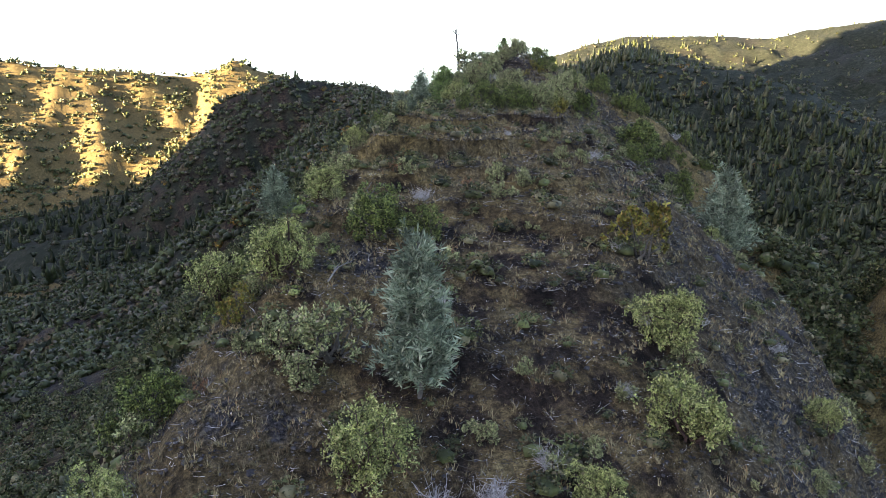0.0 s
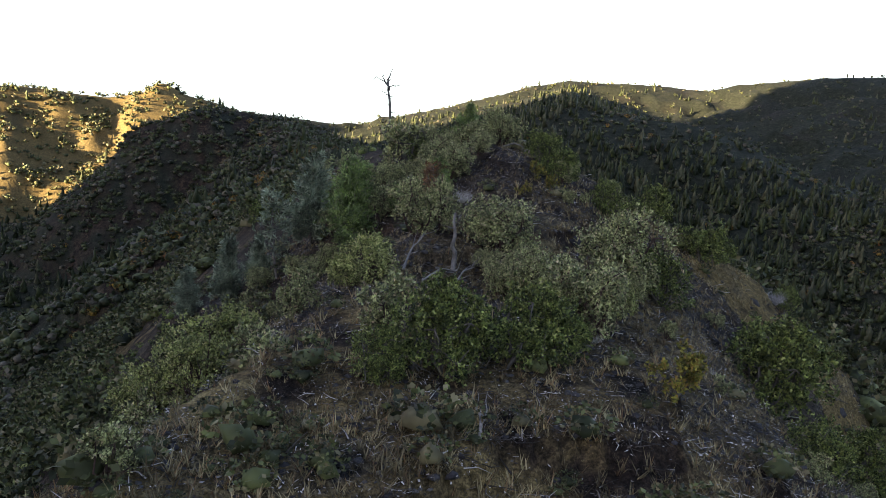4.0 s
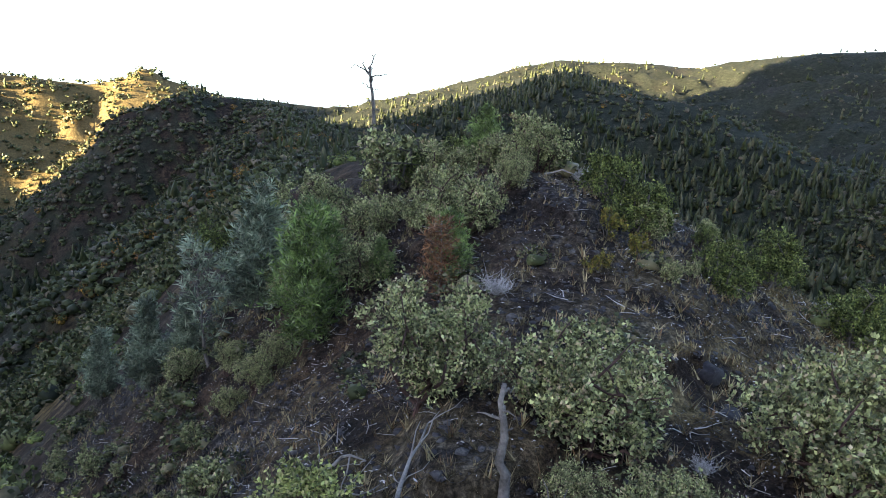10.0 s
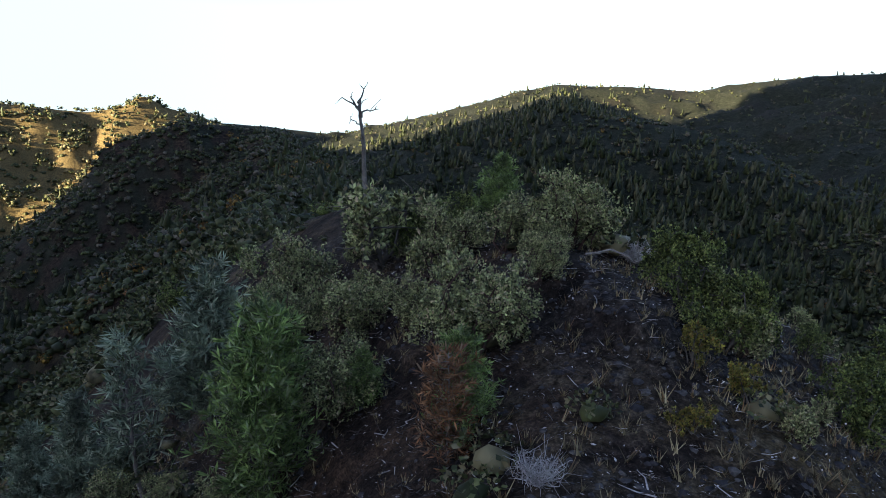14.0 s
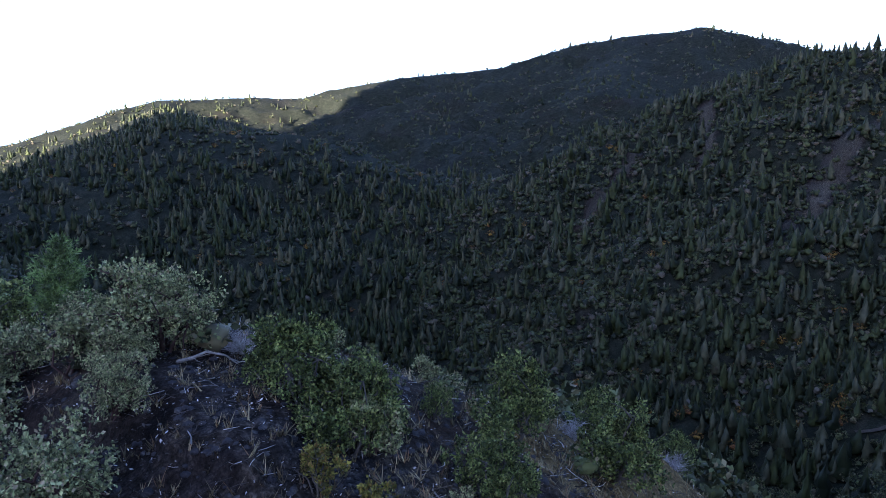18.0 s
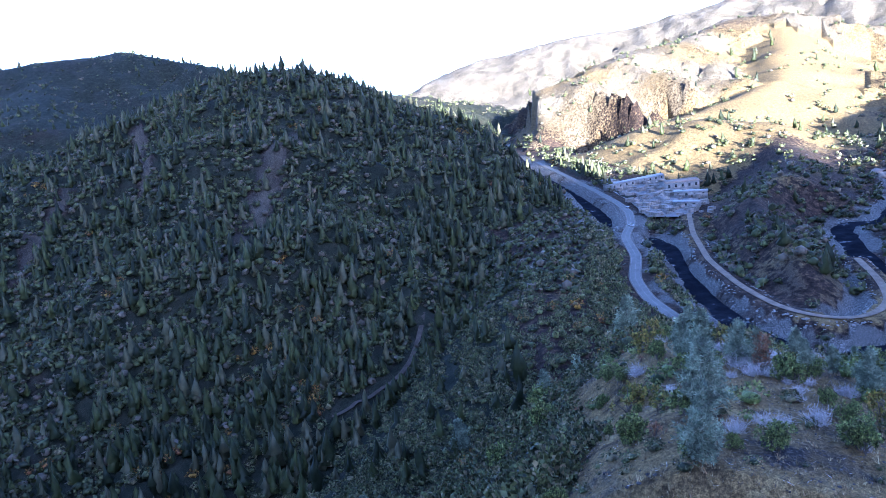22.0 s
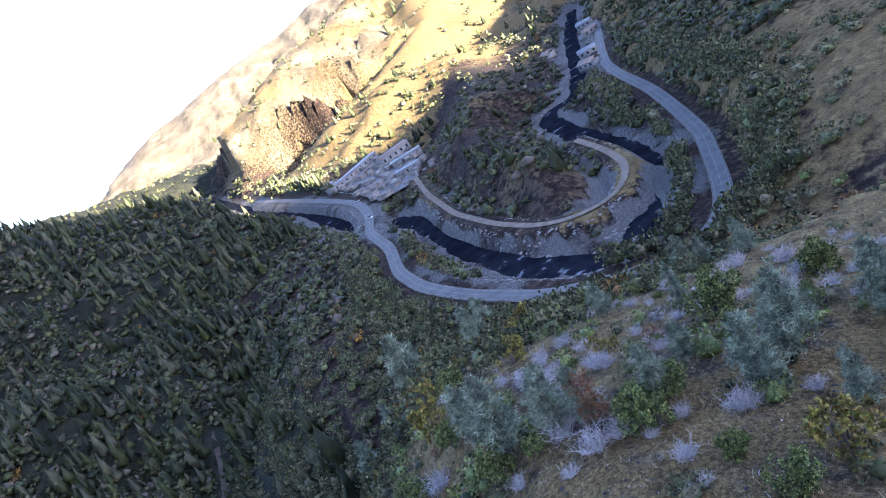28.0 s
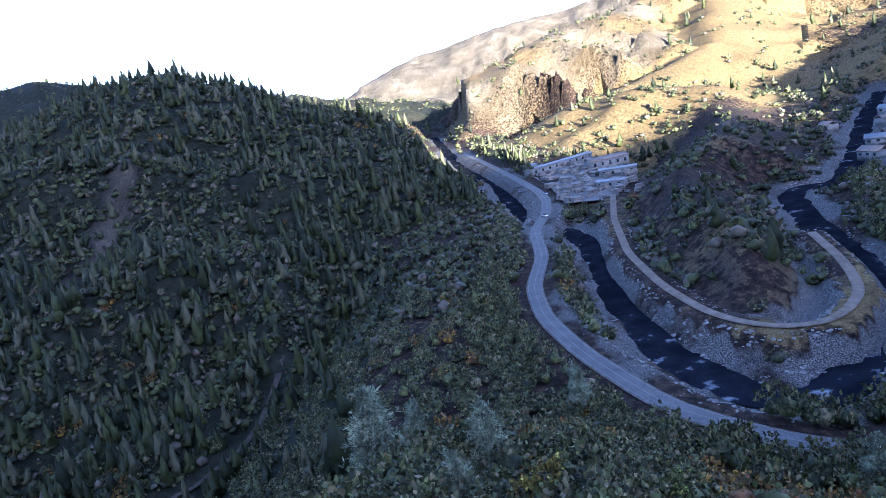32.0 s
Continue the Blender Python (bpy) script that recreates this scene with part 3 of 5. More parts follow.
# ---- plants: materials ----
M_BARK = simple("grey_bark", [(0.3, (0.07, 0.06, 0.055)), (0.7, (0.2, 0.18, 0.165))], 3.0, 0.95, 0.1, 0.8, 0.03)
M_RED_BARK = simple("dark_red_bark", [(0.3, (0.045, 0.025, 0.022)), (0.7, (0.13, 0.075, 0.065))], 3.0, 0.8, 0.2, 0.5, 0.02)
M_BLEACHED = simple("bleached_wood", [(0.3, (0.15, 0.135, 0.13)), (0.7, (0.36, 0.335, 0.32))], 3.0, 0.9, 0.1, 0.5, 0.02)
M_CHARRED = simple("weathered_snag_wood", [(0.3, (0.08, 0.07, 0.065)), (0.7, (0.27, 0.24, 0.22))], 1.5, 0.95, 0.1, 0.8, 0.03)
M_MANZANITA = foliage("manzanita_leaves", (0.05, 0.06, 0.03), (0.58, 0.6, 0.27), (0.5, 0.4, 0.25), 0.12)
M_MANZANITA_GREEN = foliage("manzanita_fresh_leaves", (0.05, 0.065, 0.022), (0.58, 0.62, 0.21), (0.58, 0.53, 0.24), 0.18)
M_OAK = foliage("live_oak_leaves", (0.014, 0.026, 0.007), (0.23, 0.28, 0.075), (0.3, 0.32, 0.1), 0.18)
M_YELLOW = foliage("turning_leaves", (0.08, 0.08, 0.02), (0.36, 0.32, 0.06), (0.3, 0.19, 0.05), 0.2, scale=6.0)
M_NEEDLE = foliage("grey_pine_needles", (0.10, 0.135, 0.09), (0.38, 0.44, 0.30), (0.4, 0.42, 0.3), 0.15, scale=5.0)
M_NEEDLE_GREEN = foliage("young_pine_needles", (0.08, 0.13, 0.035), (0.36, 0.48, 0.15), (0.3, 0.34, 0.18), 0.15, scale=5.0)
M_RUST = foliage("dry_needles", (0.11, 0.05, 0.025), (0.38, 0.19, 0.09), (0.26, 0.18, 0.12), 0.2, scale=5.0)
M_STRAW = foliage("dry_grass", (0.12, 0.085, 0.04), (0.48, 0.39, 0.21), (0.26, 0.15, 0.07), 0.2, scale=0.5)
M_LITTER = foliage("dead_litter", (0.018, 0.013, 0.012), (0.11, 0.085, 0.072), (0.55, 0.5, 0.49), 0.22, scale=0.8)
M_TWIGS = foliage("pale_dead_twigs", (0.26, 0.235, 0.235), (0.66, 0.62, 0.615), (0.42, 0.37, 0.38), 0.2, depth=0.4)
M_ROCK = simple("lichened_rock", [(0.25, (0.02, 0.018, 0.022)), (0.55, (0.075, 0.07, 0.076)), (0.8, (0.24, 0.22, 0.20))], 1.2, 0.95, 0.1, 0.9, 0.08)
M_FOREST = foliage("forest_needles", (0.009, 0.014, 0.006), (0.048, 0.058, 0.017), (0.075, 0.075, 0.04), 0.22, scale=0.25, depth=0.4)
M_SCRUB = foliage("chaparral_leaves", (0.012, 0.016, 0.006), (0.085, 0.096, 0.034), (0.11, 0.092, 0.066), 0.16, scale=0.3, depth=0.5)
M_OLIVE = foliage("olive_brush_leaves", (0.014, 0.02, 0.007), (0.15, 0.165, 0.06), (0.2, 0.17, 0.09), 0.2, scale=0.5)
M_AUTUMN = foliage("autumn_leaves", (0.09, 0.06, 0.012), (0.36, 0.21, 0.035), (0.2, 0.085, 0.03), 0.25, scale=0.8)


# ---- plants: forms ----
def bush_mesh(rng, width, height, leaf, sprays, blades, slim=0.55, base=0.12, count=9):
    """Leaves in several masses on crooked stems from one base."""
    c, r = lobes(rng, count, width / 2, height * 0.9, height * base)
    shoots = max(36, sprays // 14)
    which = rng.integers(0, count, shoots)
    d = rng.normal(0, 1, (shoots, 3))
    d[:, 2] += 0.5
    d /= np.linalg.norm(d, axis=1)[:, None]
    tip = c[which] + d * (r[which] * rng.uniform(0.6, 1.12, shoots))[:, None] * np.array([1, 1, 0.85])
    # upright leafy shoots with dark gaps between them
    of = rng.integers(0, shoots, sprays)
    fat = rng.uniform(0.6, 1.4, shoots)[of][:, None]
    at = tip[of] + rng.normal(0, 1, (sprays, 3)) * np.array([0.024, 0.024, 0.042]) * fat
    d = d[of] * 0.6 + np.array([0, 0, 0.45])
    at[:, 2] = np.maximum(at[:, 2], 0.06 * height)
    leaves = leaf_sprays(rng, at, d, leaf, blades, slim)
    stems = []
    for p, q in zip(c, r):
        foot = np.array([*rng.normal(0, 0.05 * width, 2), -0.1])
        stems.append(tube(crooked(rng, foot, p, 5, 0.035 * width), np.linspace(0.022, 0.007, 5) * width, 5))
        for _ in range(3):
            e = p + rng.normal(0, 1, 3) * q * 0.6
            stems.append(tube(crooked(rng, p, e, 3, 0.02 * width), np.linspace(0.008, 0.003, 3) * width, 4))
    return leaves, join(stems)


def pine_mesh(rng, height, spread, tufts, needle, bare=0.12, shape=0.85):
    """An open grey pine: a leaning stem, rising limbs and loose tufts of long needles."""
    top = np.array([*rng.normal(0, 0.05 * height, 2), height])
    stem_line = crooked(rng, (0, 0, -0.3), top, 8, 0.012 * height)
    stems = [tube(stem_line, np.linspace(0.02, 0.003, 8) * height, 7)]
    limbs = 46
    at, out = [], []
    for k in range(limbs):
        u = bare + (1 - bare) * (k + 0.5) / limbs
        z = u * height
        p = np.array([np.interp(z, stem_line[:, 2], stem_line[:, a]) for a in range(2)] + [z])
        reach = spread / 2 * (max(1 - u, 0.02) ** shape * 0.85 + 0.15) * rng.uniform(0.6, 1.15) * (0.55 + 0.45 * min(1, (u - bare) * 6))
        a = k * 2.4 + rng.normal(0, 0.4)
        e = p + np.array([np.cos(a) * reach, np.sin(a) * reach, reach * rng.uniform(0.15, 0.75)])
        line = crooked(rng, p, e, 4, 0.03 * reach)
        stems.append(tube(line, np.linspace(0.005, 0.0015, 4) * height, 4))
        n = max(3, int(tufts * reach / (limbs * spread * 0.3)))
        w = rng.uniform(0.3, 1.05, n)[:, None]
        q = p + (e - p) * w + rng.normal(0, 0.16 * reach + 0.02 * height, (n, 3))
        at.append(q)
        out.append(np.tile((e - p) / (reach + 1e-6) + [0, 0, 0.5], (n, 1)))
    at, out = np.concatenate(at), np.concatenate(out)
    return leaf_sprays(rng, at, out, needle, 8, 0.15), join(stems)


def twig_mesh(rng, width, height, count):
    """A dead bush: bare forked twigs fanning out from the root."""
    out = []
    for _ in range(count):
        a, r = rng.uniform(0, 2 * np.pi), width / 2 * rng.uniform(0.3, 1)
        e = np.array([np.cos(a) * r, np.sin(a) * r, height * rng.uniform(0.45, 1)])
        line = crooked(rng, (0, 0, -0.05), e, 5, 0.05 * width)
        out.append(tube(line, np.linspace(0.011, 0.003, 5) * width, 4))
        for _ in range(4):
            p = line[rng.integers(2, 5)]
            out.append(tube(crooked(rng, p, p + rng.normal(0, 0.17, 3) * width + [0, 0, 0.1 * height], 3, 0.02 * width), np.linspace(0.006, 0.002, 3) * width, 3))
    return join(out)


def rock_mesh(rng):
    bm = bmesh.new()
    bmesh.ops.create_icosphere(bm, subdivisions=2, radius=1.0)
    off = rng.uniform(-50, 50, 3)
    for w in bm.verts:
        w.co *= 0.75 + 0.55 * noise.noise(w.co * 1.3 + Vector(off)) + 0.18 * noise.noise(w.co * 3.1 + Vector(off))
        w.co.z *= 0.7
    v = np.array([w.co[:] for w in bm.verts])
    f = np.array([[w.index for w in q.verts] for q in bm.faces])
    bm.free()
    return v, f


def conifer_form(rng, sides=5):
    """A far conifer in one piece: ragged tiers round a spire."""
    zs = [0.04, 0.14, 0.38, 0.42, 0.7, 1.0]
    rs = [0.04, 0.34, 0.22, 0.29, 0.15, 0.0]
    rings = []
    for z, r in zip(zs, rs):
        w = np.arange(sides) * 2 * np.pi / sides + rng.uniform(0, 1)
        rr = r * rng.uniform(0.45, 1.5, sides)
        rings.append(np.stack([rr * np.cos(w), rr * np.sin(w), z + rng.normal(0, 0.018, sides)], 1))
    v = np.concatenate(rings)
    f = []
    for n in range(len(zs) - 1):
        for k in range(sides):
            a, b = n * sides + k, n * sides + (k + 1) % sides
            f += [(a, b, b + sides), (a, b + sides, a + sides)]
    return v, np.array(f)


def clump_form(rng, blades=0):
    """A round-headed shrub or oak at a distance: a lumpy crown, with loose sprays when nearer."""
    bm = bmesh.new()
    bmesh.ops.create_icosphere(bm, subdivisions=1, radius=0.5)
    for w in bm.verts:
        w.co *= rng.uniform(0.68, 1.28)
        w.co.z = max(w.co.z * 0.85 + 0.34, -0.06)
    v = np.array([w.co[:] for w in bm.verts])
    f = np.array([[w.index for w in q.verts] for q in bm.faces])
    bm.free()
    if blades:
        d = rng.normal(0, 1, (blades, 3))
        d[:, 2] = np.abs(d[:, 2])
        d /= np.linalg.norm(d, axis=1)[:, None]
        return join([(v * (0.62 if blades > 12 else 0.86) + [0, 0, 0.05], f), leaf_sprays(rng, d * [0.5, 0.5, 0.46] * rng.uniform(0.75, 1.05, (blades, 1)) + [0, 0, 0.32], d, 0.125 if blades > 12 else 0.42, 2 if blades > 12 else 1, 0.7)])
    return v, f


# ---- plants: far woods and scrub, too many to count ----
rng = np.random.default_rng(11)


def polar_points(n, r0, r1, a0, a1, power=1.0):
    """Random places, as dense in the picture far off as near."""
    u = rng.uniform(0, 1, n)
    r = (r0 ** -power + u * (r1 ** -power - r0 ** -power)) ** (-1 / power)
    a = np.radians(rng.uniform(a0, a1, n))
    return CENTRE[0] + r * np.sin(a), CENTRE[1] + r * np.cos(a), r


def clear_of_ways(x, y, margin=2.0):
    ok = np.ones(x.shape, bool)
    for pts, half in ((RIVER, 9), (HIGHWAY, 5.5), (MOUND_ROAD, 3), (TRACK, 3)):
        ok &= along(pts, x, y)[0] > half + margin
    ok &= ~((x > 455) & (x < 655) & (y < -76) & (y > -136))
    return ok


def woods(name, label, category, mat, forms, n, r0, r1, wanted, sizes, tall, power=0.35, a0=-50, a1=150):
    x, y, r = polar_points(n, r0, r1, a0, a1, power)
    z, which = land(x, y)
    p = wanted(x, y, z, which, r) * (1 - 0.85 * scarred(x, y))
    keep = (rng.uniform(0, 1, n) < p) & clear_of_ways(x, y)
    x, y, z, r = x[keep], y[keep], z[keep], r[keep]
    size = rng.uniform(*sizes, len(x)) * (1 + np.clip(r / 2600, 0, 0.8))
    height = size * rng.uniform(*tall, len(x))
    turn = rng.uniform(0, 6.28, len(x))
    pieces = []
    for k, form in enumerate(forms):
        m = np.arange(len(x)) % len(forms) == k
        if m.any():
            pieces.append(strewn(form, np.stack([x, y, z - 0.03 * height], -1)[m], size[m], turn[m], height[m]))
    v, f = join(pieces)
    return tagged(new(name, fast_mesh(name, v, f, mat)), label, category, kind="stuff")


def patch(x, y, size, seed):
    return np.clip(0.5 + 1.6 * fbm(x, y, size, 3, seed), 0, 1)


def shaded_side(x, y):
    """The steep northern side of the spur."""
    return y > np.interp(x, [64, 97, 133, 172, 205], [3, -6, -5, -15, -32])


def lookup(which, table, rest):
    return np.select([which == k for k in table], list(table.values()), rest)


conifers = [conifer_form(rng) for _ in range(6)]
clumps = [clump_form(rng, 9) for _ in range(8)]
leafy = [clump_form(rng, 60) for _ in range(5)]

woods("conifer_forest", "dark green conifers crowding the shaded mountainsides", "forest", M_FOREST, conifers, 64000, 60, 2600,
      lambda x, y, z, w, r: lookup(w, {NEAR: 0.05 * (r > 240), SADDLE: 0.3 * (r > 150), EAST: 0.0, WOOD: 0.4, PINES: 0.9, FAR: 0.25, RANGE: 0.2, FRONT: 0.08, RIB: 0.25, SUNNY: 0.2 * (r > 330), LEFT: 0.1, RIGHT: 0.14 * (r > 520), MASSIF: 0.1, GOLD: 0.16, MOUND: 0.03, HAZE: 0.0, 99: 0.0}, 0.1)
      * patch(x, y, 120, 3), (4.4, 8.2), (1.2, 1.9))
woods("chaparral", "dense grey-green chaparral and oak scrub on the slopes", "scrub", M_SCRUB, clumps, 62000, 330, 2600,
      lambda x, y, z, w, r: lookup(w, {NEAR: 0.8 * (r > 95), SADDLE: 0.9 * (r > 100), EAST: 1.0 * (r > 175), RANGE: 0.4, FRONT: 0.25, WOOD: 0.9, PINES: 0.7, FAR: 0.85, RIB: 0.8, SUNNY: 0.9, LEFT: 0.5, RIGHT: 0.42, MASSIF: 0.4, GOLD: 0.2, MOUND: 0.12, HAZE: 0.15, 99: 0.4}, 0.4)
      * (0.35 + 0.65 * patch(x, y, 45, 5)), (2.2, 5.5), (0.7, 1.05))
woods("near_chaparral", "dark green chaparral and oak crowns on the valley slopes", "scrub", M_OLIVE, leafy, 12000, 22, 345,
      lambda x, y, z, w, r: lookup(w, {NEAR: 0.9 * ((r > 85) | ((x < -22) & (y < 40)) | ((x > 36) & (y < 5))), SADDLE: 0.95 * (r > 36), EAST: 1.0 * ((r > 150) | shaded_side(x, y)), WOOD: 0.95, PINES: 0.9, RIGHT: 0.5, MOUND: 0.3, 99: 0.5, 98: 1.0}, 0.5)
      * (0.4 + 0.6 * patch(x, y, 45, 5)), (2.4, 6.0), (0.7, 1.1), 0.01)
woods("hillside_oaks", "pale olive oaks dotting the sunlit grassy hills", "trees", M_OLIVE, clumps, 16000, 900, 2100,
      lambda x, y, z, w, r: lookup(w, {LEFT: 1.0, SUNNY: 0.5, BEYOND: 0.4}, 0.0) * (0.3 + 0.7 * patch(x, y, 60, 27)), (4.0, 7.5), (0.7, 1.1), 0.35, -50, 12)
woods("valley_scrub", "grey-green oak scrub covering the shaded western ridge", "scrub", M_SCRUB, clumps, 13000, 180, 1100,
      lambda x, y, z, w, r: lookup(w, {SUNNY: 1.0, NEAR: 0.8 * (r > 190), LEFT: 0.5}, 0.0) * (0.5 + 0.5 * patch(x, y, 30, 29)), (2.8, 6.0), (0.7, 1.1), 0.2, -50, 14)
woods("western_brush", "dark brush and oaks below the knoll", "scrub", M_OLIVE, leafy, 2600, 45, 220,
      lambda x, y, z, w, r: lookup(w, {NEAR: 0.8 * (x < -30), SUNNY: 0.7}, 0.0), (2.4, 5.5), (0.7, 1.1), 0.3, -130, -12)
woods("autumn_trees", "scattered oaks turned orange and yellow among the conifers", "trees", M_AUTUMN, leafy, 4200, 130, 900,
      lambda x, y, z, w, r: lookup(w, {WOOD: 0.6, PINES: 0.4, SUNNY: 0.9, RIGHT: 0.2, EAST: 0.35, 99: 0.35, RIB: 0.12}, 0.0) * (patch(x, y, 60, 15) > 0.5), (3.0, 5.5), (0.8, 1.1))
woods("oak_scrub", "round-headed olive oaks among the conifers of the valley side", "scrub", M_SCRUB, clumps, 17000, 300, 900,
      lambda x, y, z, w, r: lookup(w, {WOOD: 1.0, PINES: 0.35, RIB: 0.5, RIGHT: 0.5, MOUND: 0.12, 99: 0.35, GOLD: 0.2}, 0.0) * (0.45 + 0.55 * patch(x, y, 38, 25)), (2.4, 5.2), (0.75, 1.1), 0.2, 40, 130)
woods("wooded_slope", "dark conifers standing close on the steep valley side", "forest", M_FOREST, conifers, 15000, 190, 760,
      lambda x, y, z, w, r: lookup(w, {WOOD: 0.38, PINES: 0.9}, 0.0) * (0.35 + 0.65 * patch(x, y, 70, 8)), (4.2, 7.2), (1.2, 1.9), 0.01, 20, 112)
woods("roadside_trees", "green and yellowing trees along the valley road and river", "trees", M_OLIVE, leafy, 2600, 170, 480,
      lambda x, y, z, w, r: 0.85 * (along(HIGHWAY, x, y)[0] < 22) * (along(MOUND_ROAD, x, y)[0] > 6), (3.0, 6.5), (0.9, 1.4), 0.01, 95, 128)
woods("spur_brush", "dark oak brush on the steep shaded side of the spur", "scrub", M_OLIVE, leafy, 5200, 50, 330,
      lambda x, y, z, w, r: lookup(w, {EAST: 0.9 * ((r > 125) | shaded_side(x, y)), SADDLE: 0.9, WOOD: 0.9, PINES: 0.9, RIGHT: 0.0, NEAR: 0.9, MOUND: 0.0, 98: 1.0, 99: 0.9 * (y > -42)}, 0.7 * (y > -60)), (2.2, 5.0), (0.8, 1.2), 0.01, 66, 108)


# ---- plants of the knoll and the near slope, one by one ----
rng = np.random.default_rng(5)


def slope_pose(x, y, size, sink=0.05, lean=0.0):
    return Matrix.LocRotScale((x, y, ground_z(x, y) - sink * size), Euler((rng.normal(0, lean), rng.normal(0, lean), rng.uniform(0, 6.28))), (size, size, size))


def bush_thing(name, label, category, group, leaves, bark, leaf_mat, part_name="crown"):
    ob = thing(name, label, category, group)
    part("stem", *bark[0], bark[1], ob)
    part(part_name, *leaves, leaf_mat, ob)
    return ob


def planted(makers, places, sink=0.04, lean=0.05):
    """Sets the first of each maker's plants in place, and copies it for the rest."""
    done = {}
    for n, (x, y, size) in enumerate(places):
        k = n % len(makers)
        m = slope_pose(x, y, size, sink, lean)
        if k not in done:
            done[k] = makers[k]()
            done[k].matrix_basis = m
        else:
            copy_thing(done[k], Matrix.LocRotScale(*m.decompose()[:2], None)).scale = m.to_scale()


def bush_kind(name, label, category, group, leaf_mat, bark_mat, variants, height, leaf, sprays, blades, slim=0.55, base=0.12, count=9):
    made = []
    for _ in range(variants):
        leaves, stems = bush_mesh(rng, 1.0, height * rng.uniform(0.85, 1.15), leaf, sprays, blades, slim, base, count)
        made.append(lambda leaves=leaves, stems=stems: bush_thing(name, label, category, group, leaves, (stems, bark_mat), leaf_mat))
    return made


def pine_kind(name, label, group, leaf_mat, bark_mat, variants, spread, tufts, needle, bare=0.12, shape=0.85):
    made = []
    for _ in range(variants):
        leaves, stems = pine_mesh(rng, 1.0, spread * rng.uniform(0.85, 1.15), tufts, needle, bare, shape)
        made.append(lambda leaves=leaves, stems=stems: bush_thing(name, label, "tree", group, leaves, (stems, bark_mat), leaf_mat, "crown"))
    return made


# manzanita on the ridge top, then on the lower slope
TOP_MANZANITA = [(-1.2, 4.5, 3.9), (2.6, 2.2, 4.4), (9.5, 0.5, 5.2), (4.2, -7.5, 4.4), (2.6, -4.5, 3.2), (1.4, -0.3, 1.5), (2.8, -1.7, 2.5), (1.2, -3.1, 2.2), (3.8, -3.6, 2.5), (8.9, -1.7, 2.1),
                 (-0.9, 40, 5.5), (1, 28, 4), (6.8, 20.8, 2), (7.9, 23.4, 2), (9.6, 24.5, 4.2), (8.4, 26, 2.8), (-4.8, 22.5, 2.3), (-7, 22.9, 1.5), (-5.8, 21.9, 2.4), (-10, 32, 3.1), (3.7, 19, 4),
                 (-1.1, 34, 4.2), (-3.5, 30, 3.2), (-2, 25.5, 3), (-0.4, 22.3, 3.6), (5.4, 28.6, 3.4), (3, 24.6, 2.6), (-2.6, 36.2, 4.8), (-7.3, 27, 2)]
LOW_MANZANITA = [(-5.2, -1, 3.9), (-12.4, 8.5, 7), (-16.2, 8, 5.6), (-13.3, 3, 5), (-2.7, -61.6, 5.4), (-0.1, -53.4, 5.2), (-20.6, -63.2, 5), (-25, -45, 5.6), (-22, -32, 4.6), (-34, -60, 4.6), (-30, -40, 5.6),
                 (20, -22, 3), (6.4, -4.6, 3.2), (-9.5, -66, 3), (13.9, -52.2, 3.6), (-19, -20, 3.4), (-27, -26, 3.8)]
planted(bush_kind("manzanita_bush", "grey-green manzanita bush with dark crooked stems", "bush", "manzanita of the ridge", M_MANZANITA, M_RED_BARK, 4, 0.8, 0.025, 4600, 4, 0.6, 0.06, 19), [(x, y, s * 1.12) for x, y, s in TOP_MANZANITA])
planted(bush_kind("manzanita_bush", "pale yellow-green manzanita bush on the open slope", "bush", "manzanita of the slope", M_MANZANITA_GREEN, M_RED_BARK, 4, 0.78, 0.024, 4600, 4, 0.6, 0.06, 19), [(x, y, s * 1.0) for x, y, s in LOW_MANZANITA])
planted(bush_kind("brown_bush", "half-dead brownish manzanita with bare upper twigs", "bush", "", M_MANZANITA, M_BARK, 1, 0.75, 0.05, 800, 3, 0.5, 0.12, 14), [(3.7, 35, 6.6), (-21.8, -54.5, 5.2)])

TOP_OAKS = [(-3.8, -11.8, 4.2), (-0.9, -11.4, 4.4), (1.6, -9.8, 3.4), (-6.2, -12.6, 2.4), (20, -1, 7), (24, 4, 6), (16.5, -9, 4), (26.5, -1.5, 5.2), (13.5, 3, 4.6), (11.8, 16.2, 3.4), (13, 17.9, 3.3), (15.2, 13.9, 3.2), (11.6, 18.6, 3.6),
            (21.3, 18.4, 4.3), (24.8, 16.1, 4.6), (16.7, 18.2, 1.7), (4.8, 35.5, 3), (7, 34.5, 3.3), (-17.6, -40, 6), (-14.8, -41.5, 3.6), (-33, -52, 5), (-36, -44, 5.4), (-9, 64.4, 5.2), (29.1, 19.2, 3.6),
            (37.3, 20, 3.1), (40, 16.5, 2.6), (33, 13, 3.4), (29, 8, 3.6), (-24, 4, 4.5), (-28, -8, 5), (-20, 20, 4.2)]
SLOPE_OAKS = [(136.2, -1.6, 7.4), (126, -0.9, 7.2), (80.4, -7.9, 4.2), (81.9, -13.5, 3.8), (74.4, -25.7, 4.2), (93.5, -27.3, 4.6), (122.5, 5.7, 8), (103.2, -18, 3.9), (116.1, -17.3, 3.7), (99.8, -21.1, 2.4), (95.7, -30.3, 3.2),
              (87, -28.1, 2.4), (113.4, -29.9, 1.5), (138.2, -33.6, 4.5), (106.2, -34.8, 1.6), (125.8, -34.2, 2.3), (108.5, -42.4, 5.7), (108.2, -52.4, 5.1), (130.5, -21, 4.6), (118, -12, 3.8), (136, -34, 4.2), (150, -14, 4.6),
              (156, -48, 4.4), (72, 0, 3.4), (85, -38, 3.4)]
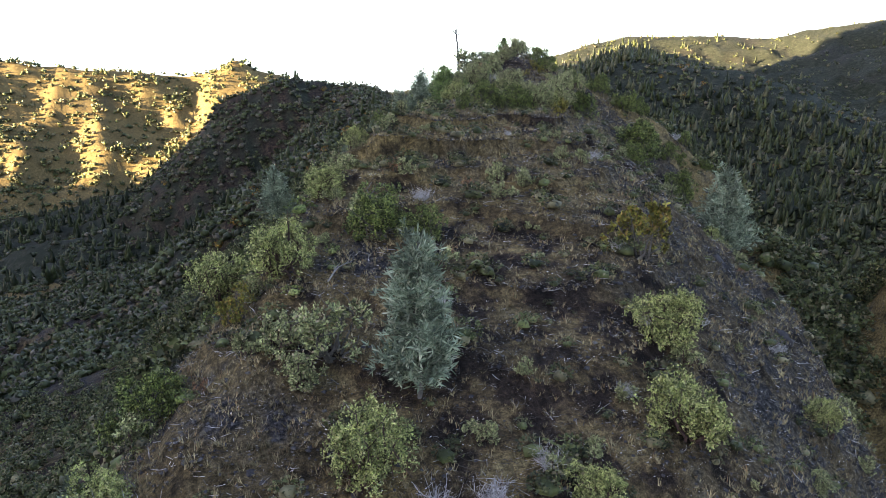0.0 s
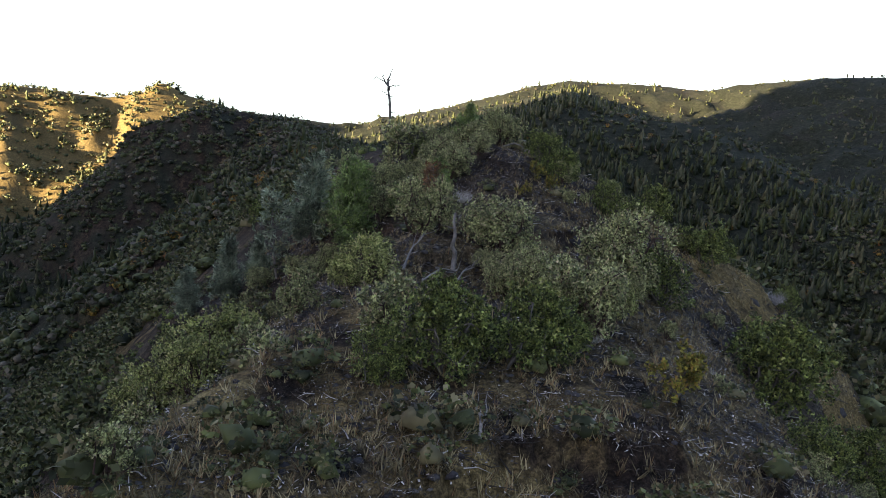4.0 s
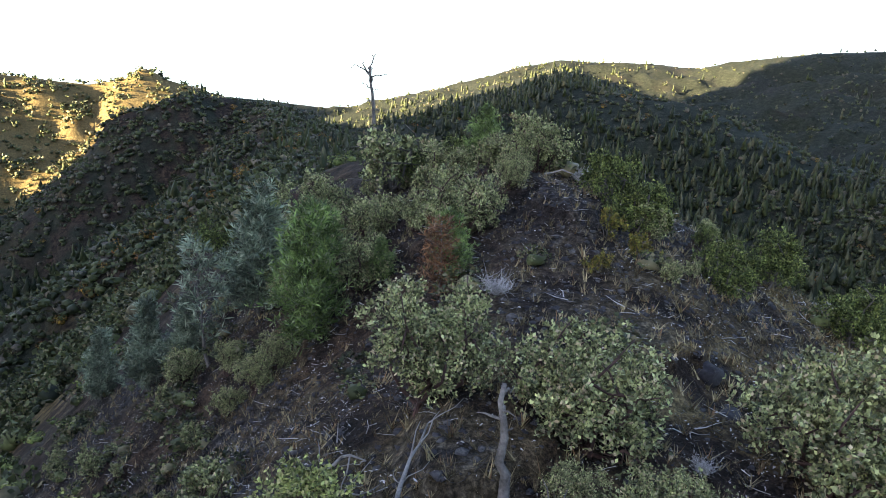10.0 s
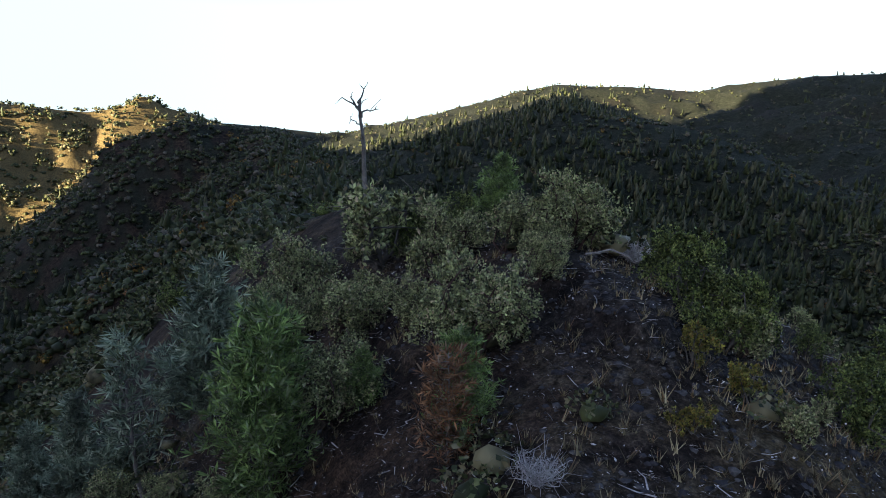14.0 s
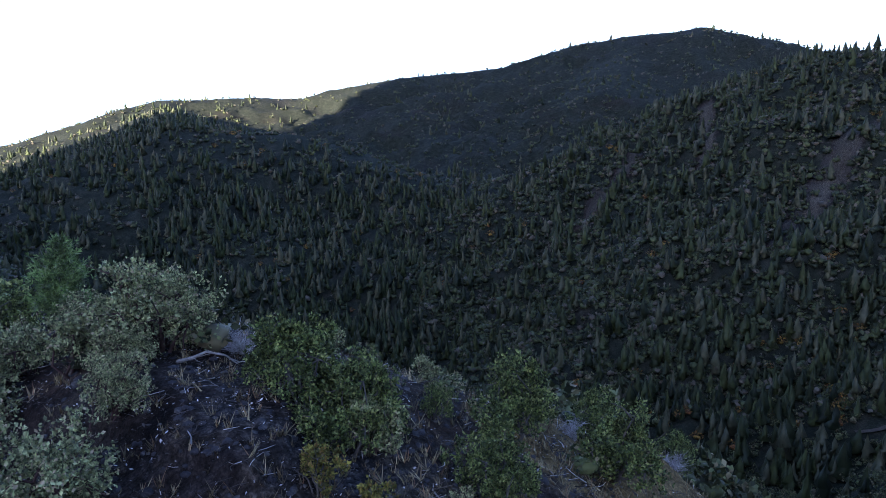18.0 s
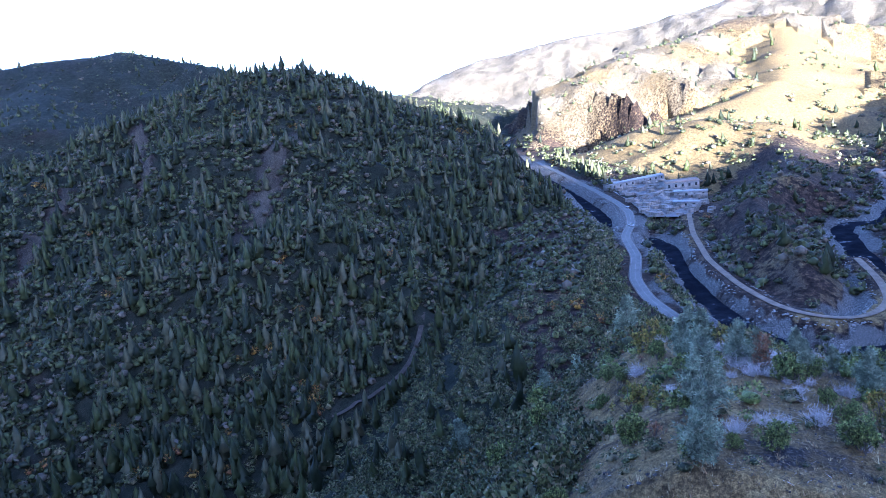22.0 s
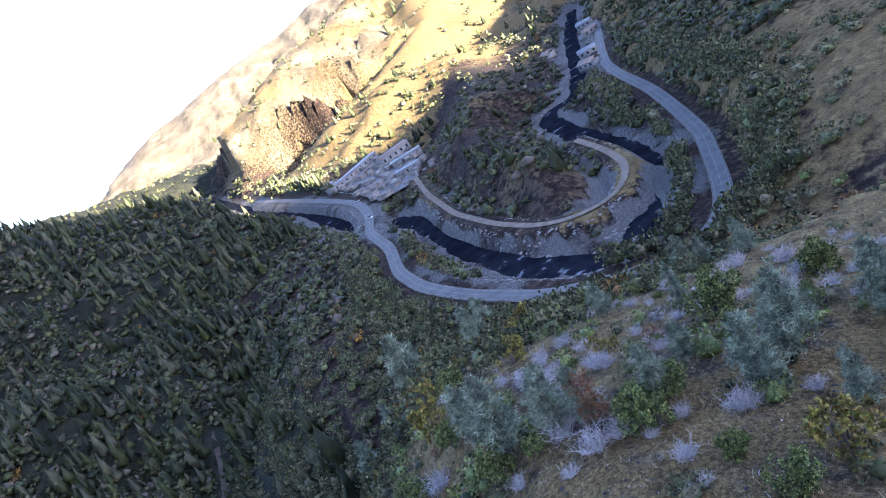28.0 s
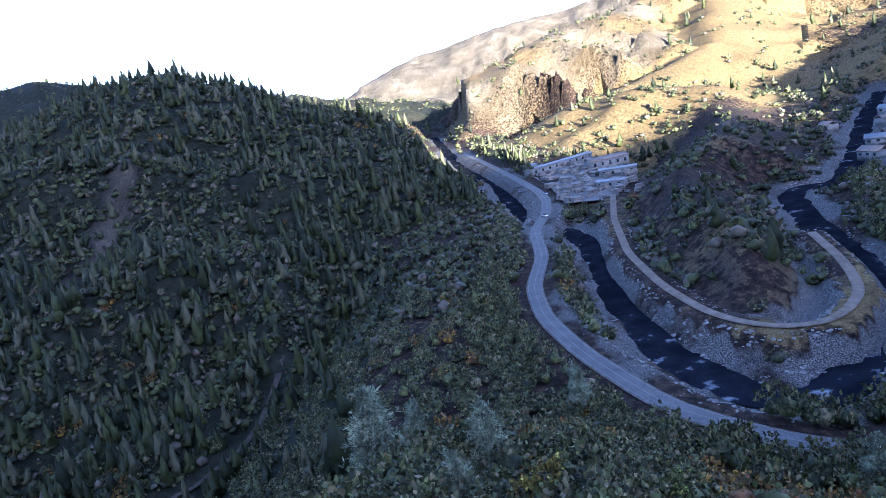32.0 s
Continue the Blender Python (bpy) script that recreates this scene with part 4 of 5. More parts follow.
oak_forms = bush_kind("live_oak", "dark green scrub oak with a rounded crown", "bush", "scrub oaks", M_OAK, M_BARK, 4, 0.85, 0.03, 3200, 4, 0.6, 0.06, 16)
planted(oak_forms, TOP_OAKS)
planted(bush_kind("slope_oak", "green scrub oak on the dry eastern slope", "bush", "oaks of the slope", M_OAK, M_BARK, 3, 0.78, 0.045, 1500, 4, 0.6), SLOPE_OAKS + [(rng.uniform(62, 165), rng.uniform(-62, 6), rng.uniform(1.2, 3.6)) for _ in range(60)])
OLIVES = [(9.4, 14.6, 1.7), (10.4, 13.1, 1.6), (7.6, 11.9, 1.2), (1.9, -43.9, 5.6), (4.7, -13.5, 2.5), (-28.2, -48.2, 3), (82.5, -31.5, 4.6), (104.1, -11.1, 4.7), (125.3, -17.2, 5.7),
          (148.3, -35.6, 5.8), (125.4, -27.9, 3.8), (112.7, -33, 2.7), (88, -12, 3), (97, -50, 3.6), (140, -24, 3.6)]
planted(bush_kind("turning_bush", "yellow-olive bush with turning autumn leaves", "bush", "turning bushes", M_YELLOW, M_BARK, 3, 0.8, 0.055, 650, 4, 0.6), OLIVES)
TWIGS = [(11.7, 22.6, 1.9), (-32, -64, 4.5), (-14.3, -65.4, 2.6), (-11.2, -64, 2.2), (-13.9, -35.2, 2.3), (26.1, 19.1, 1.8), (35.7, 19.4, 2.3), (111.3, -26, 3.6), (94.9, -23.3, 3.4), (90.5, -31.7, 2.6), (93.2, -28.7, 1.9), (112.2, -21.1, 3),
         (88.9, -35.2, 1.9), (88.8, -26.1, 2.1), (128.8, -20.3, 3.1), (94.9, -25.1, 2.7), (114, -27.5, 2.6), (109.9, -30.6, 2.4), (116.4, -29.4, 1.6), (117.7, -32.7, 2.4), (114.3, -37, 2), (109.9, -36.1, 1.8),
         (120.6, -24.7, 2.1), (119.9, -29, 1.7), (79.6, -24.1, 3.4), (77.8, -18.9, 2.6), (78.1, -20.5, 2.4), (75.1, -15.7, 2.6), (152.9, -36.2, 3.4)]
twig_makers = []
for _ in range(3):
    tm = twig_mesh(rng, 1.0, 0.5, 64)
    twig_makers.append(lambda tm=tm: tagged(new("dead_bush", fast_mesh("dead_bush", *tm, M_TWIGS)), "bleached leafless dead bush of tangled pale twigs", "bush", "dead bushes"))
planted(twig_makers, [(x, y, 0.82 * size) for x, y, size in TWIGS])

# smaller bushes filling the slopes of the knoll
def strew_places(n, x0, x1, y0, y1, s0, s1, apart=1.6):
    out = []
    while len(out) < n:
        x, y, s = rng.uniform(x0, x1), rng.uniform(y0, y1), rng.uniform(s0, s1)
        if all((x - a) ** 2 + (y - b) ** 2 > (0.4 * (s + c) * apart * 0.6) ** 2 for a, b, c in out):
            out.append((x, y, s))
    return out


planted(bush_kind("scrub_bush", "small grey-green scrub bush on the rocky slope", "bush", "scrub of the knoll", M_MANZANITA, M_RED_BARK, 3, 0.7, 0.045, 1300, 3, 0.6),
        strew_places(44, -30, 26, -76, -22, 0.7, 2.4) + strew_places(36, -44, -12, -72, 8, 1.6, 4.2) + strew_places(16, 9, 24, -14, 26, 0.8, 2.4) + strew_places(34, -26, -5, -24, 40, 1.0, 3.4) + strew_places(10, -3, 8, 18, 42, 1.4, 3.2))
planted(bush_kind("rusty_bush", "low rust-brown half-dry bush among the litter", "bush", "dry bushes", M_RUST, M_BARK, 2, 0.6, 0.05, 420, 3, 0.5), strew_places(18, -34, 20, -72, -16, 0.7, 2.0) + strew_places(8, 60, 135, -55, -5, 1.0, 2.4))
planted(twig_makers, strew_places(16, -36, 22, -74, -14, 0.8, 2.2) + strew_places(10, -10, 12, -10, 24, 0.6, 1.5) + strew_places(26, 74, 132, -58, -14, 1.0, 3.2) + strew_places(70, 92, 152, -66, -24, 0.8, 2.4))

# pines
grey = pine_kind("grey_pine", "pale grey-green pine with thin drooping needles", "grey pines", M_NEEDLE, M_BARK, 4, 0.6, 1700, 0.058, 0.08)
PINES_KNOLL = [(-5.8, 32.9, 8.4), (-13.5, 39.5, 7), (-18, 47, 6), (-17.2, -58.1, 9.1), (26.6, -15, 10.8), (-45, -35, 10), (-38, -10, 9), (46.6, 11.5, 3.9), (-26, -30, 5), (-10.5, 36.5, 5.4)]
PINES_SLOPE = [(80.8, -15, 6.9), (103.7, -20, 7.1), (100.1, -22.8, 5.5), (175.9, -22, 7.7), (160.3, -31.4, 7), (96.1, -29.6, 4), (91.8, -34, 5.3), (90.1, -33.8, 3.2), (92.8, -46, 5.8), (85.7, -44.5, 6.7), (163.8, -19, 7.3),
               (97.9, -25, 4.4), (93.2, -37.6, 6.2), (116.4, -43.6, 3.6), (128, -40.2, 4.6), (85.6, -35.4, 3.6), (149.8, -29.7, 4.9), (131.5, -42.1, 3.7), (99.2, -33.7, 3.4), (155.9, -69.9, 4.9), (127.5, -59.7, 4.6),
               (68, -10.8, 6.2), (110, -19.3, 6.1), (165.4, -20.3, 11.4), (221, -14, 8.4), (222, -3.7, 10.2), (221.7, 23, 10.5), (232.9, -48.2, 10.7), (203.5, 52.4, 11.6), (185.9, -82.7, 9.2), (145, -57.1, 4.4)]
planted(grey, PINES_KNOLL, 0.0, 0.03)
planted(grey, PINES_SLOPE, 0.0, 0.05)
planted(pine_kind("young_pine", "bright green young pine with fine needles", "young pines", M_NEEDLE_GREEN, M_BLEACHED, 2, 0.6, 1700, 0.058, 0.05, 0.7), [(-2.9, 21.3, 6.9), (0.5, 21.7, 2.3), (2.2, 15.2, 3.4), (8.7, 31.5, 3.8)], 0.0, 0.03)
planted(pine_kind("rust_pine", "small pine with rust-brown dying needles", "dying pines", M_RUST, M_BLEACHED, 1, 0.6, 420, 0.08, 0.05, 0.6), [(1.8, 14.4, 3.4), (97.3, -24.8, 4)], 0.0, 0.04)
planted(pine_kind("bare_pine", "nearly bare grey pine with a dark straight trunk", "", M_NEEDLE, M_CHARRED, 1, 0.5, 150, 0.07, 0.25), [(-8.5, 31, 8)], 0.0, 0.02)

# ---- dead wood ----
def snag(name, label, base, top, thick, forks, mat, rise):
    """A standing dead trunk with a forked broken head."""
    ob = thing(name, label, "dead tree")
    gz = ground_z(base[0], base[1])
    line = crooked(rng, (base[0], base[1], gz - 0.4), top, 9, 0.05)
    part("trunk", *tube(line, np.linspace(thick, thick * 0.35, 9), 9), mat, ob)
    for k in range(forks):
        u = 0.62 + 0.36 * (k + 0.5) / forks
        p = line[0] * (1 - u) + line[-1] * u
        a = k * 2.2 + 0.4
        e = p + np.array([np.cos(a), np.sin(a), rise * rng.uniform(0.3, 1.2)]) * rng.uniform(0.4, 1.1) * (thick * 4)
        part("branch", *tube(crooked(rng, p, e, 4, 0.06), np.linspace(thick * 0.28, thick * 0.07, 4), 5), mat, ob)
    return ob


ob = snag("ridge_snag", "tall weathered grey snag with a forked broken top", (6.8, 61.4), (6.0, 62.0, -2.3), 0.3, 0, M_CHARRED, 0.5)
foot, head = np.array([6.8, 61.4, ground_z(6.8, 61.4)]), np.array([6.0, 62.0, -2.3])
for u, dx, dz, thick in ((0.86, -1.0, 1.7, 0.15), (0.93, -1.6, 0.9, 0.09), (0.90, 1.7, 0.35, 0.08), (0.95, 0.3, 1.5, 0.12), (0.80, -1.1, 0.5, 0.07), (0.76, 0.7, 0.3, 0.06),
                         (0.66, -0.6, 0.2, 0.05), (0.6, 0.8, -0.3, 0.05), (0.52, -1.2, -0.5, 0.05), (0.44, 0.6, -0.4, 0.04), (0.36, -0.8, -0.6, 0.04)):
    p = foot * (1 - u) + head * u
    e = p + np.array([dx, rng.normal(0, 0.4), dz])
    line = crooked(rng, p, e, 5, 0.09)
    part("branch", *tube(line, np.linspace(thick, thick * 0.35, 5), 6), M_CHARRED, ob)
    for _ in range(2 if u > 0.75 else 1):
        q = line[rng.integers(2, 5)]
        part("twig", *tube(crooked(rng, q, q + rng.normal(0, 0.4, 3) + np.array([0.25 * dx, 0, 0.2]), 4, 0.05), np.linspace(thick * 0.4, 0.012, 4), 4), M_CHARRED, ob)
snag("broken_trunk", "short broken grey trunk among manzanita bushes", (-0.5, -0.3), (-0.2, 0.9, -9.7), 0.17, 4, M_CHARRED, 0.1)
snag("leaning_snag", "thin pale snag standing on the far wooded slope", (330.0, 560.0), (329.0, 561.0, ground_z(330, 560) + 14), 0.35, 3, M_BLEACHED, 0.2)
LOGS = [(-1.2, -3.0, 0.6, -0.6, 3.4), (-3.0, 0.2, -1.7, 2.2, 2.6), (-5.4, 1.9, -3.6, 1.0, 2.4), (-2.5, -2.2, -0.6, -1.3, 2.0), (-4.4, 3.2, -3.2, 2.6, 1.6), (-3.9, -17.2, -3.7, -16.2, 1.1),
        (9.2, 22.0, 10.4, 20.4, 2.0), (-22, -47, -20.4, -45.2, 2.6)]
for x0, y0, x1, y1, size in LOGS:
    ob = thing("fallen_branch", "bleached fallen branch with bare side twigs on the ground", "branch", "fallen branches")
    a, b = np.array([x0, y0, ground_z(x0, y0) + 0.08]), np.array([x1, y1, ground_z(x1, y1) + 0.45])
    mid = (a + b) / 2 + [0, 0, 0.35]
    line = np.array([a, (a + mid) / 2 + rng.normal(0, 0.06, 3), mid, (b + mid) / 2 + rng.normal(0, 0.08, 3), b])
    part("stem", *tube(line, np.linspace(0.07, 0.02, 5), 6), M_BLEACHED, ob)
    for k in range(5):
        p = line[1 + k % 4]
        e = p + rng.normal(0, 0.35, 3) + (b - a) * 0.25 + [0, 0, 0.15]
        part("twig", *tube(crooked(rng, p, e, 4, 0.04), np.linspace(0.025, 0.008, 4), 4), M_BLEACHED, ob)

# ---- loose cover of the near ground ----
def loose(name, label, category, mat, forms, boxes, per, wanted, sizes, tall=(1, 1), sink=0.03, lean=0.0):
    pieces = []
    for x0, x1, y0, y1, n in boxes:
        x, y = rng.uniform(x0, x1, n), rng.uniform(y0, y1, n)
        z, which = land(x, y)
        ok = rng.uniform(0, 1, n) < wanted(x, y, which)
        x, y, z = x[ok], y[ok], z[ok]
        size = rng.uniform(*sizes, len(x)) * rng.uniform(0.5, 1.0, len(x))
        high = size * rng.uniform(*tall, len(x))
        for k, form in enumerate(forms):
            m = np.arange(len(x)) % len(forms) == k
            if m.any():
                pieces.append(strewn(form, np.stack([x, y, z - sink * size], -1)[m], size[m], rng.uniform(0, 6.28, m.sum()), high[m], rng.normal(0, 0.25, (m.sum(), 2)) if lean else None))
    return tagged(new(name, fast_mesh(name, *join(pieces), mat)), label, category, kind="stuff")


def tuft_form(n=9):
    a = rng.uniform(0, 6.28, n)
    r = rng.uniform(0.2, 0.6, n)
    base = rng.normal(0, 0.07, (n, 3)) * [1, 1, 0]
    tip = np.stack([r * np.cos(a), r * np.sin(a), rng.uniform(0.5, 1, n)], 1)
    side = np.stack([-np.sin(a), np.cos(a), 0 * a], 1) * 0.032
    v = np.stack([base - side, base + side, tip], 1).reshape(-1, 3)
    return v, np.arange(3 * n).reshape(-1, 3)


def stick_form(n=6):
    out = []
    for _ in range(n):
        p = np.array([*rng.normal(0, 0.35, 2), 0.05])
        a = rng.uniform(0, 6.28)
        e = p + np.array([np.cos(a), np.sin(a), rng.uniform(-0.1, 0.45)]) * rng.uniform(0.4, 1.0)
        out.append(tube(np.array([p, (p + e) / 2 + rng.normal(0, 0.05, 3), e]), (0.03, 0.022, 0.008), 3))
    return join(out)


def rubble_form():
    bm = bmesh.new()
    bmesh.ops.create_icosphere(bm, subdivisions=1, radius=0.5)
    for w in bm.verts:
        w.co *= rng.uniform(0.55, 1.25)
        w.co.z *= 0.7
    v, f = np.array([w.co[:] for w in bm.verts]), np.array([[w.index for w in q.verts] for q in bm.faces])
    bm.free()
    return v, f


KNOLL = [(-45, 35, -80, -15, 40000), (-22, 24, -20, 45, 22000)]
SLOPE = [(20, 70, -25, 35, 7000), (60, 190, -75, 20, 18000)]
grassy = lambda x, y, w: np.clip(cover(x, y, w)[0] * 1.3 - 0.1, 0.05, 1)
rocky = lambda x, y, w: np.clip(cover(x, y, w)[1] * 1.2 - 0.15, 0.04, 1)
everywhere = lambda x, y, w: 0.55 + 0 * x
loose("dry_grass", "tufts of dry straw-coloured grass on the slopes", "grass", M_STRAW, [tuft_form() for _ in range(5)], KNOLL + SLOPE, 0, grassy, (0.35, 1.0), (0.5, 0.9))
loose("litter", "dead twigs and brown litter strewn over the ground", "litter", M_LITTER, [stick_form() for _ in range(6)], [(a, b, c, d, n // 4) for a, b, c, d, n in KNOLL + SLOPE], 0, everywhere, (0.4, 1.2), (0.5, 0.9))
def chip_form(n=16):
    """Flat dead leaves and bark chips lying about a spot."""
    p = np.c_[rng.normal(0, 0.4, (n, 2)), rng.uniform(0.03, 0.09, n)]
    a = rng.uniform(0, 6.28, n)
    d = np.stack([np.cos(a), np.sin(a), rng.normal(0, 0.35, n)], 1) * rng.uniform(0.025, 0.075, (n, 1))
    e = np.stack([-np.sin(a), np.cos(a), rng.normal(0, 0.35, n)], 1) * rng.uniform(0.012, 0.03, (n, 1))
    return np.stack([p - d, p + e, p + d, p - e], 1).reshape(-1, 3), np.concatenate([np.arange(n)[:, None] * 4 + [0, 1, 2], np.arange(n)[:, None] * 4 + [0, 2, 3]])


loose("leaf_litter", "pale dead leaves and bark chips strewn on dark soil", "litter", M_LITTER, [chip_form() for _ in range(6)], [(-14, 24, -28, 42, 15000), (-34, 22, -75, -28, 9000), (74, 150, -64, 0, 5000)], 0, everywhere, (0.8, 1.6))
loose("rubble", "grey broken rocks lying on the slopes", "rocks", M_ROCK, [rubble_form() for _ in range(6)], KNOLL + [(-8, 24, -16, 34, 10000)] + SLOPE, 0, rocky, (0.12, 0.55), (0.6, 1.0), 0.1)
loose("low_brush", "low leafy brush and heath between the larger bushes", "brush", M_OLIVE, leafy, [(-50, 40, -80, -15, 1100), (-45, -8, -30, 60, 700), (-22, 26, -20, 60, 260), (20, 80, -30, 45, 300), (60, 230, -110, 70, 1500)], 0,
      lambda x, y, w: np.where(w == 99, 0, 0.25 + 0.6 * patch(x, y, 18, 33)) * clear_of_ways(x, y), (0.6, 2.6), (0.6, 0.9))
loose("green_brush", "fresh green brush scattered on the eastern slope", "brush", M_OAK, leafy, [(60, 230, -120, 70, 1300), (-60, 20, 40, 130, 250), (-60, -20, -80, 60, 260)], 0,
      lambda x, y, w: np.where(w == 99, 0, 0.75 * (patch(x, y, 26, 43) > 0.45)) * clear_of_ways(x, y), (1.2, 4.0), (0.7, 1.0))
ROCKS = [(4.6, 8.2, 1.3), (9.5, 6.5, 1.6), (8.9, 4.2, 1.9), (10.4, 1.0, 1.5), (13.5, -14, 1.6), (14.5, -34, 2.2), (17.0, -41, 2.6), (18.5, -47, 2.0), (-24, -33, 1.6), (-26.5, -36, 1.8), (30, 15, 1.2), (38, 12, 1.4), (54, 6, 1.5), (79, -14, 1.3)]
stones = [rock_mesh(rng) for _ in range(3)]
rock_makers = [lambda s=s: tagged(new("rock", fast_mesh("rock", s[0] * 0.5, s[1], M_ROCK)), "grey lichened rock outcrop on the slope", "rock", "outcrops") for s in stones]
planted(rock_makers, ROCKS, 0.15, 0.3)

M_COBBLE = simple("river_cobble", [(0.25, (0.10, 0.095, 0.09)), (0.55, (0.26, 0.25, 0.235)), (0.8, (0.5, 0.48, 0.45))], 0.6, 0.9, 0.1, 0.6, 0.08)
loose("river_rocks", "grey boulders and cobbles along the river bed", "rocks", M_COBBLE, [rubble_form() for _ in range(5)], [(215, 520, -240, -40, 30000), (520, 760, -400, -20, 6000)], 0,
      lambda x, y, w: 0.75 * ((along(RIVER, x, y)[0] > 3.5) & (along(RIVER, x, y)[0] < 15 + 6 * patch(x, y, 30, 71))), (0.5, 2.4), (0.5, 0.9), 0.2)


# ---- the yard and houses in the valley ----
M_TIN = simple("galvanised_roof", [(0.3, (0.15, 0.155, 0.16)), (0.7, (0.27, 0.275, 0.28))], 0.3, 0.5, 0.4, 0.2, 0.02)
M_BROWN_ROOF = simple("brown_roof", [(0.3, (0.20, 0.15, 0.12)), (0.7, (0.34, 0.27, 0.22))], 0.3, 0.8, 0.2, 0.2, 0.02)
M_WALL = simple("pale_painted_wall", [(0.3, (0.18, 0.175, 0.165)), (0.7, (0.3, 0.295, 0.28))], 0.4, 0.85, 0.2, 0.2, 0.02)
M_WINDOW = simple("dark_window", [(0.3, (0.02, 0.025, 0.03)), (0.7, (0.05, 0.055, 0.06))], 1.0, 0.2, 0.5, 0.0, 0.01)
M_TIMBER = simple("stacked_timber", [(0.3, (0.16, 0.14, 0.12)), (0.7, (0.36, 0.33, 0.3))], 1.0, 0.9, 0.2, 0.5, 0.05)
M_YARD = simple("yard_gravel", [(0.3, (0.13, 0.125, 0.12)), (0.7, (0.24, 0.23, 0.22))], 0.15, 0.95, 0.1, 0.3, 0.05)


def box(x0, x1, y0, y1, z0, z1):
    v = np.array([(x, y, z) for z in (z0, z1) for x, y in ((x0, y0), (x1, y0), (x1, y1), (x0, y1))], float)
    f = np.array([(0, 3, 2, 1), (4, 5, 6, 7), (0, 1, 5, 4), (1, 2, 6, 5), (2, 3, 7, 6), (3, 0, 4, 7)])
    return v, f


def shed(name, label, x, y, turn, long, wide, high, pitch, roof_mat, windows):
    ob = thing(name, label, "building", "valley buildings")
    ob.matrix_basis = pose(x, y, YARD, 0, 0, turn)
    part("wall", *box(-long / 2, long / 2, -wide / 2, wide / 2, -1.5, high), M_WALL, ob)
    e, t = 0.5, 0.25
    for s in (-1, 1):
        y0, y1 = s * (wide / 2 + e), 0.0
        z0, z1 = high - e * pitch, high + wide / 2 * pitch
        v = np.array([(-long / 2 - e, y0, z0), (long / 2 + e, y0, z0), (long / 2 + e, y1, z1), (-long / 2 - e, y1, z1)], float)
        v = np.concatenate([v, v + [0, 0, t]])
        part("roof", v, np.array([(0, 3, 2, 1), (4, 5, 6, 7), (0, 1, 5, 4), (1, 2, 6, 5), (2, 3, 7, 6), (3, 0, 4, 7)]), roof_mat, ob, "sloping metal roof" if roof_mat == M_TIN else "brown roof")
    for k in range(windows):
        cx = -long / 2 + long * (k + 0.5) / windows
        for s in (-1, 1):
            part("window", *box(cx - 0.8, cx + 0.8, s * wide / 2 - 0.06, s * wide / 2 + 0.06, high * 0.35, high * 0.75), M_WINDOW, ob)
    return ob


YARD = WATER + 5.0
yard_v = np.array([(652, -80), (600, -126), (583, -133), (540, -128), (462, -104), (474, -80), (541, -80), (600, -76)], float)
v = np.concatenate([np.c_[yard_v, np.full(8, YARD)], [[555, -102, YARD + 0.02]]])
tagged(new("yard_ground", fast_mesh("yard_ground", v, np.array([(k, (k + 1) % 8, 8) for k in range(8)])[:, ::-1], M_YARD)), "pale gravel yard of the valley works", "yard", kind="structure")
shed("long_shed", "long low shed with a pale metal roof at the yard", 628, -98, 128, 62, 9, 4.0, 0.15, M_TIN, 9)
shed("works_hall", "wide works hall with a brown roof", 585, -124, 100, 26, 14, 5.5, 0.2, M_BROWN_ROOF, 5)
shed("office", "small white office building by the road", 640, -80, 30, 14, 8, 3.5, 0.3, M_TIN, 4)
shed("open_shed", "grey metal shed beside the timber stacks", 540, -122, 75, 22, 8, 4.0, 0.15, M_TIN, 4)
shed("store", "low storage building with pale roof", 500, -110, 60, 16, 7, 3.4, 0.2, M_TIN, 3)
rng = np.random.default_rng(21)
stack_mesh = []
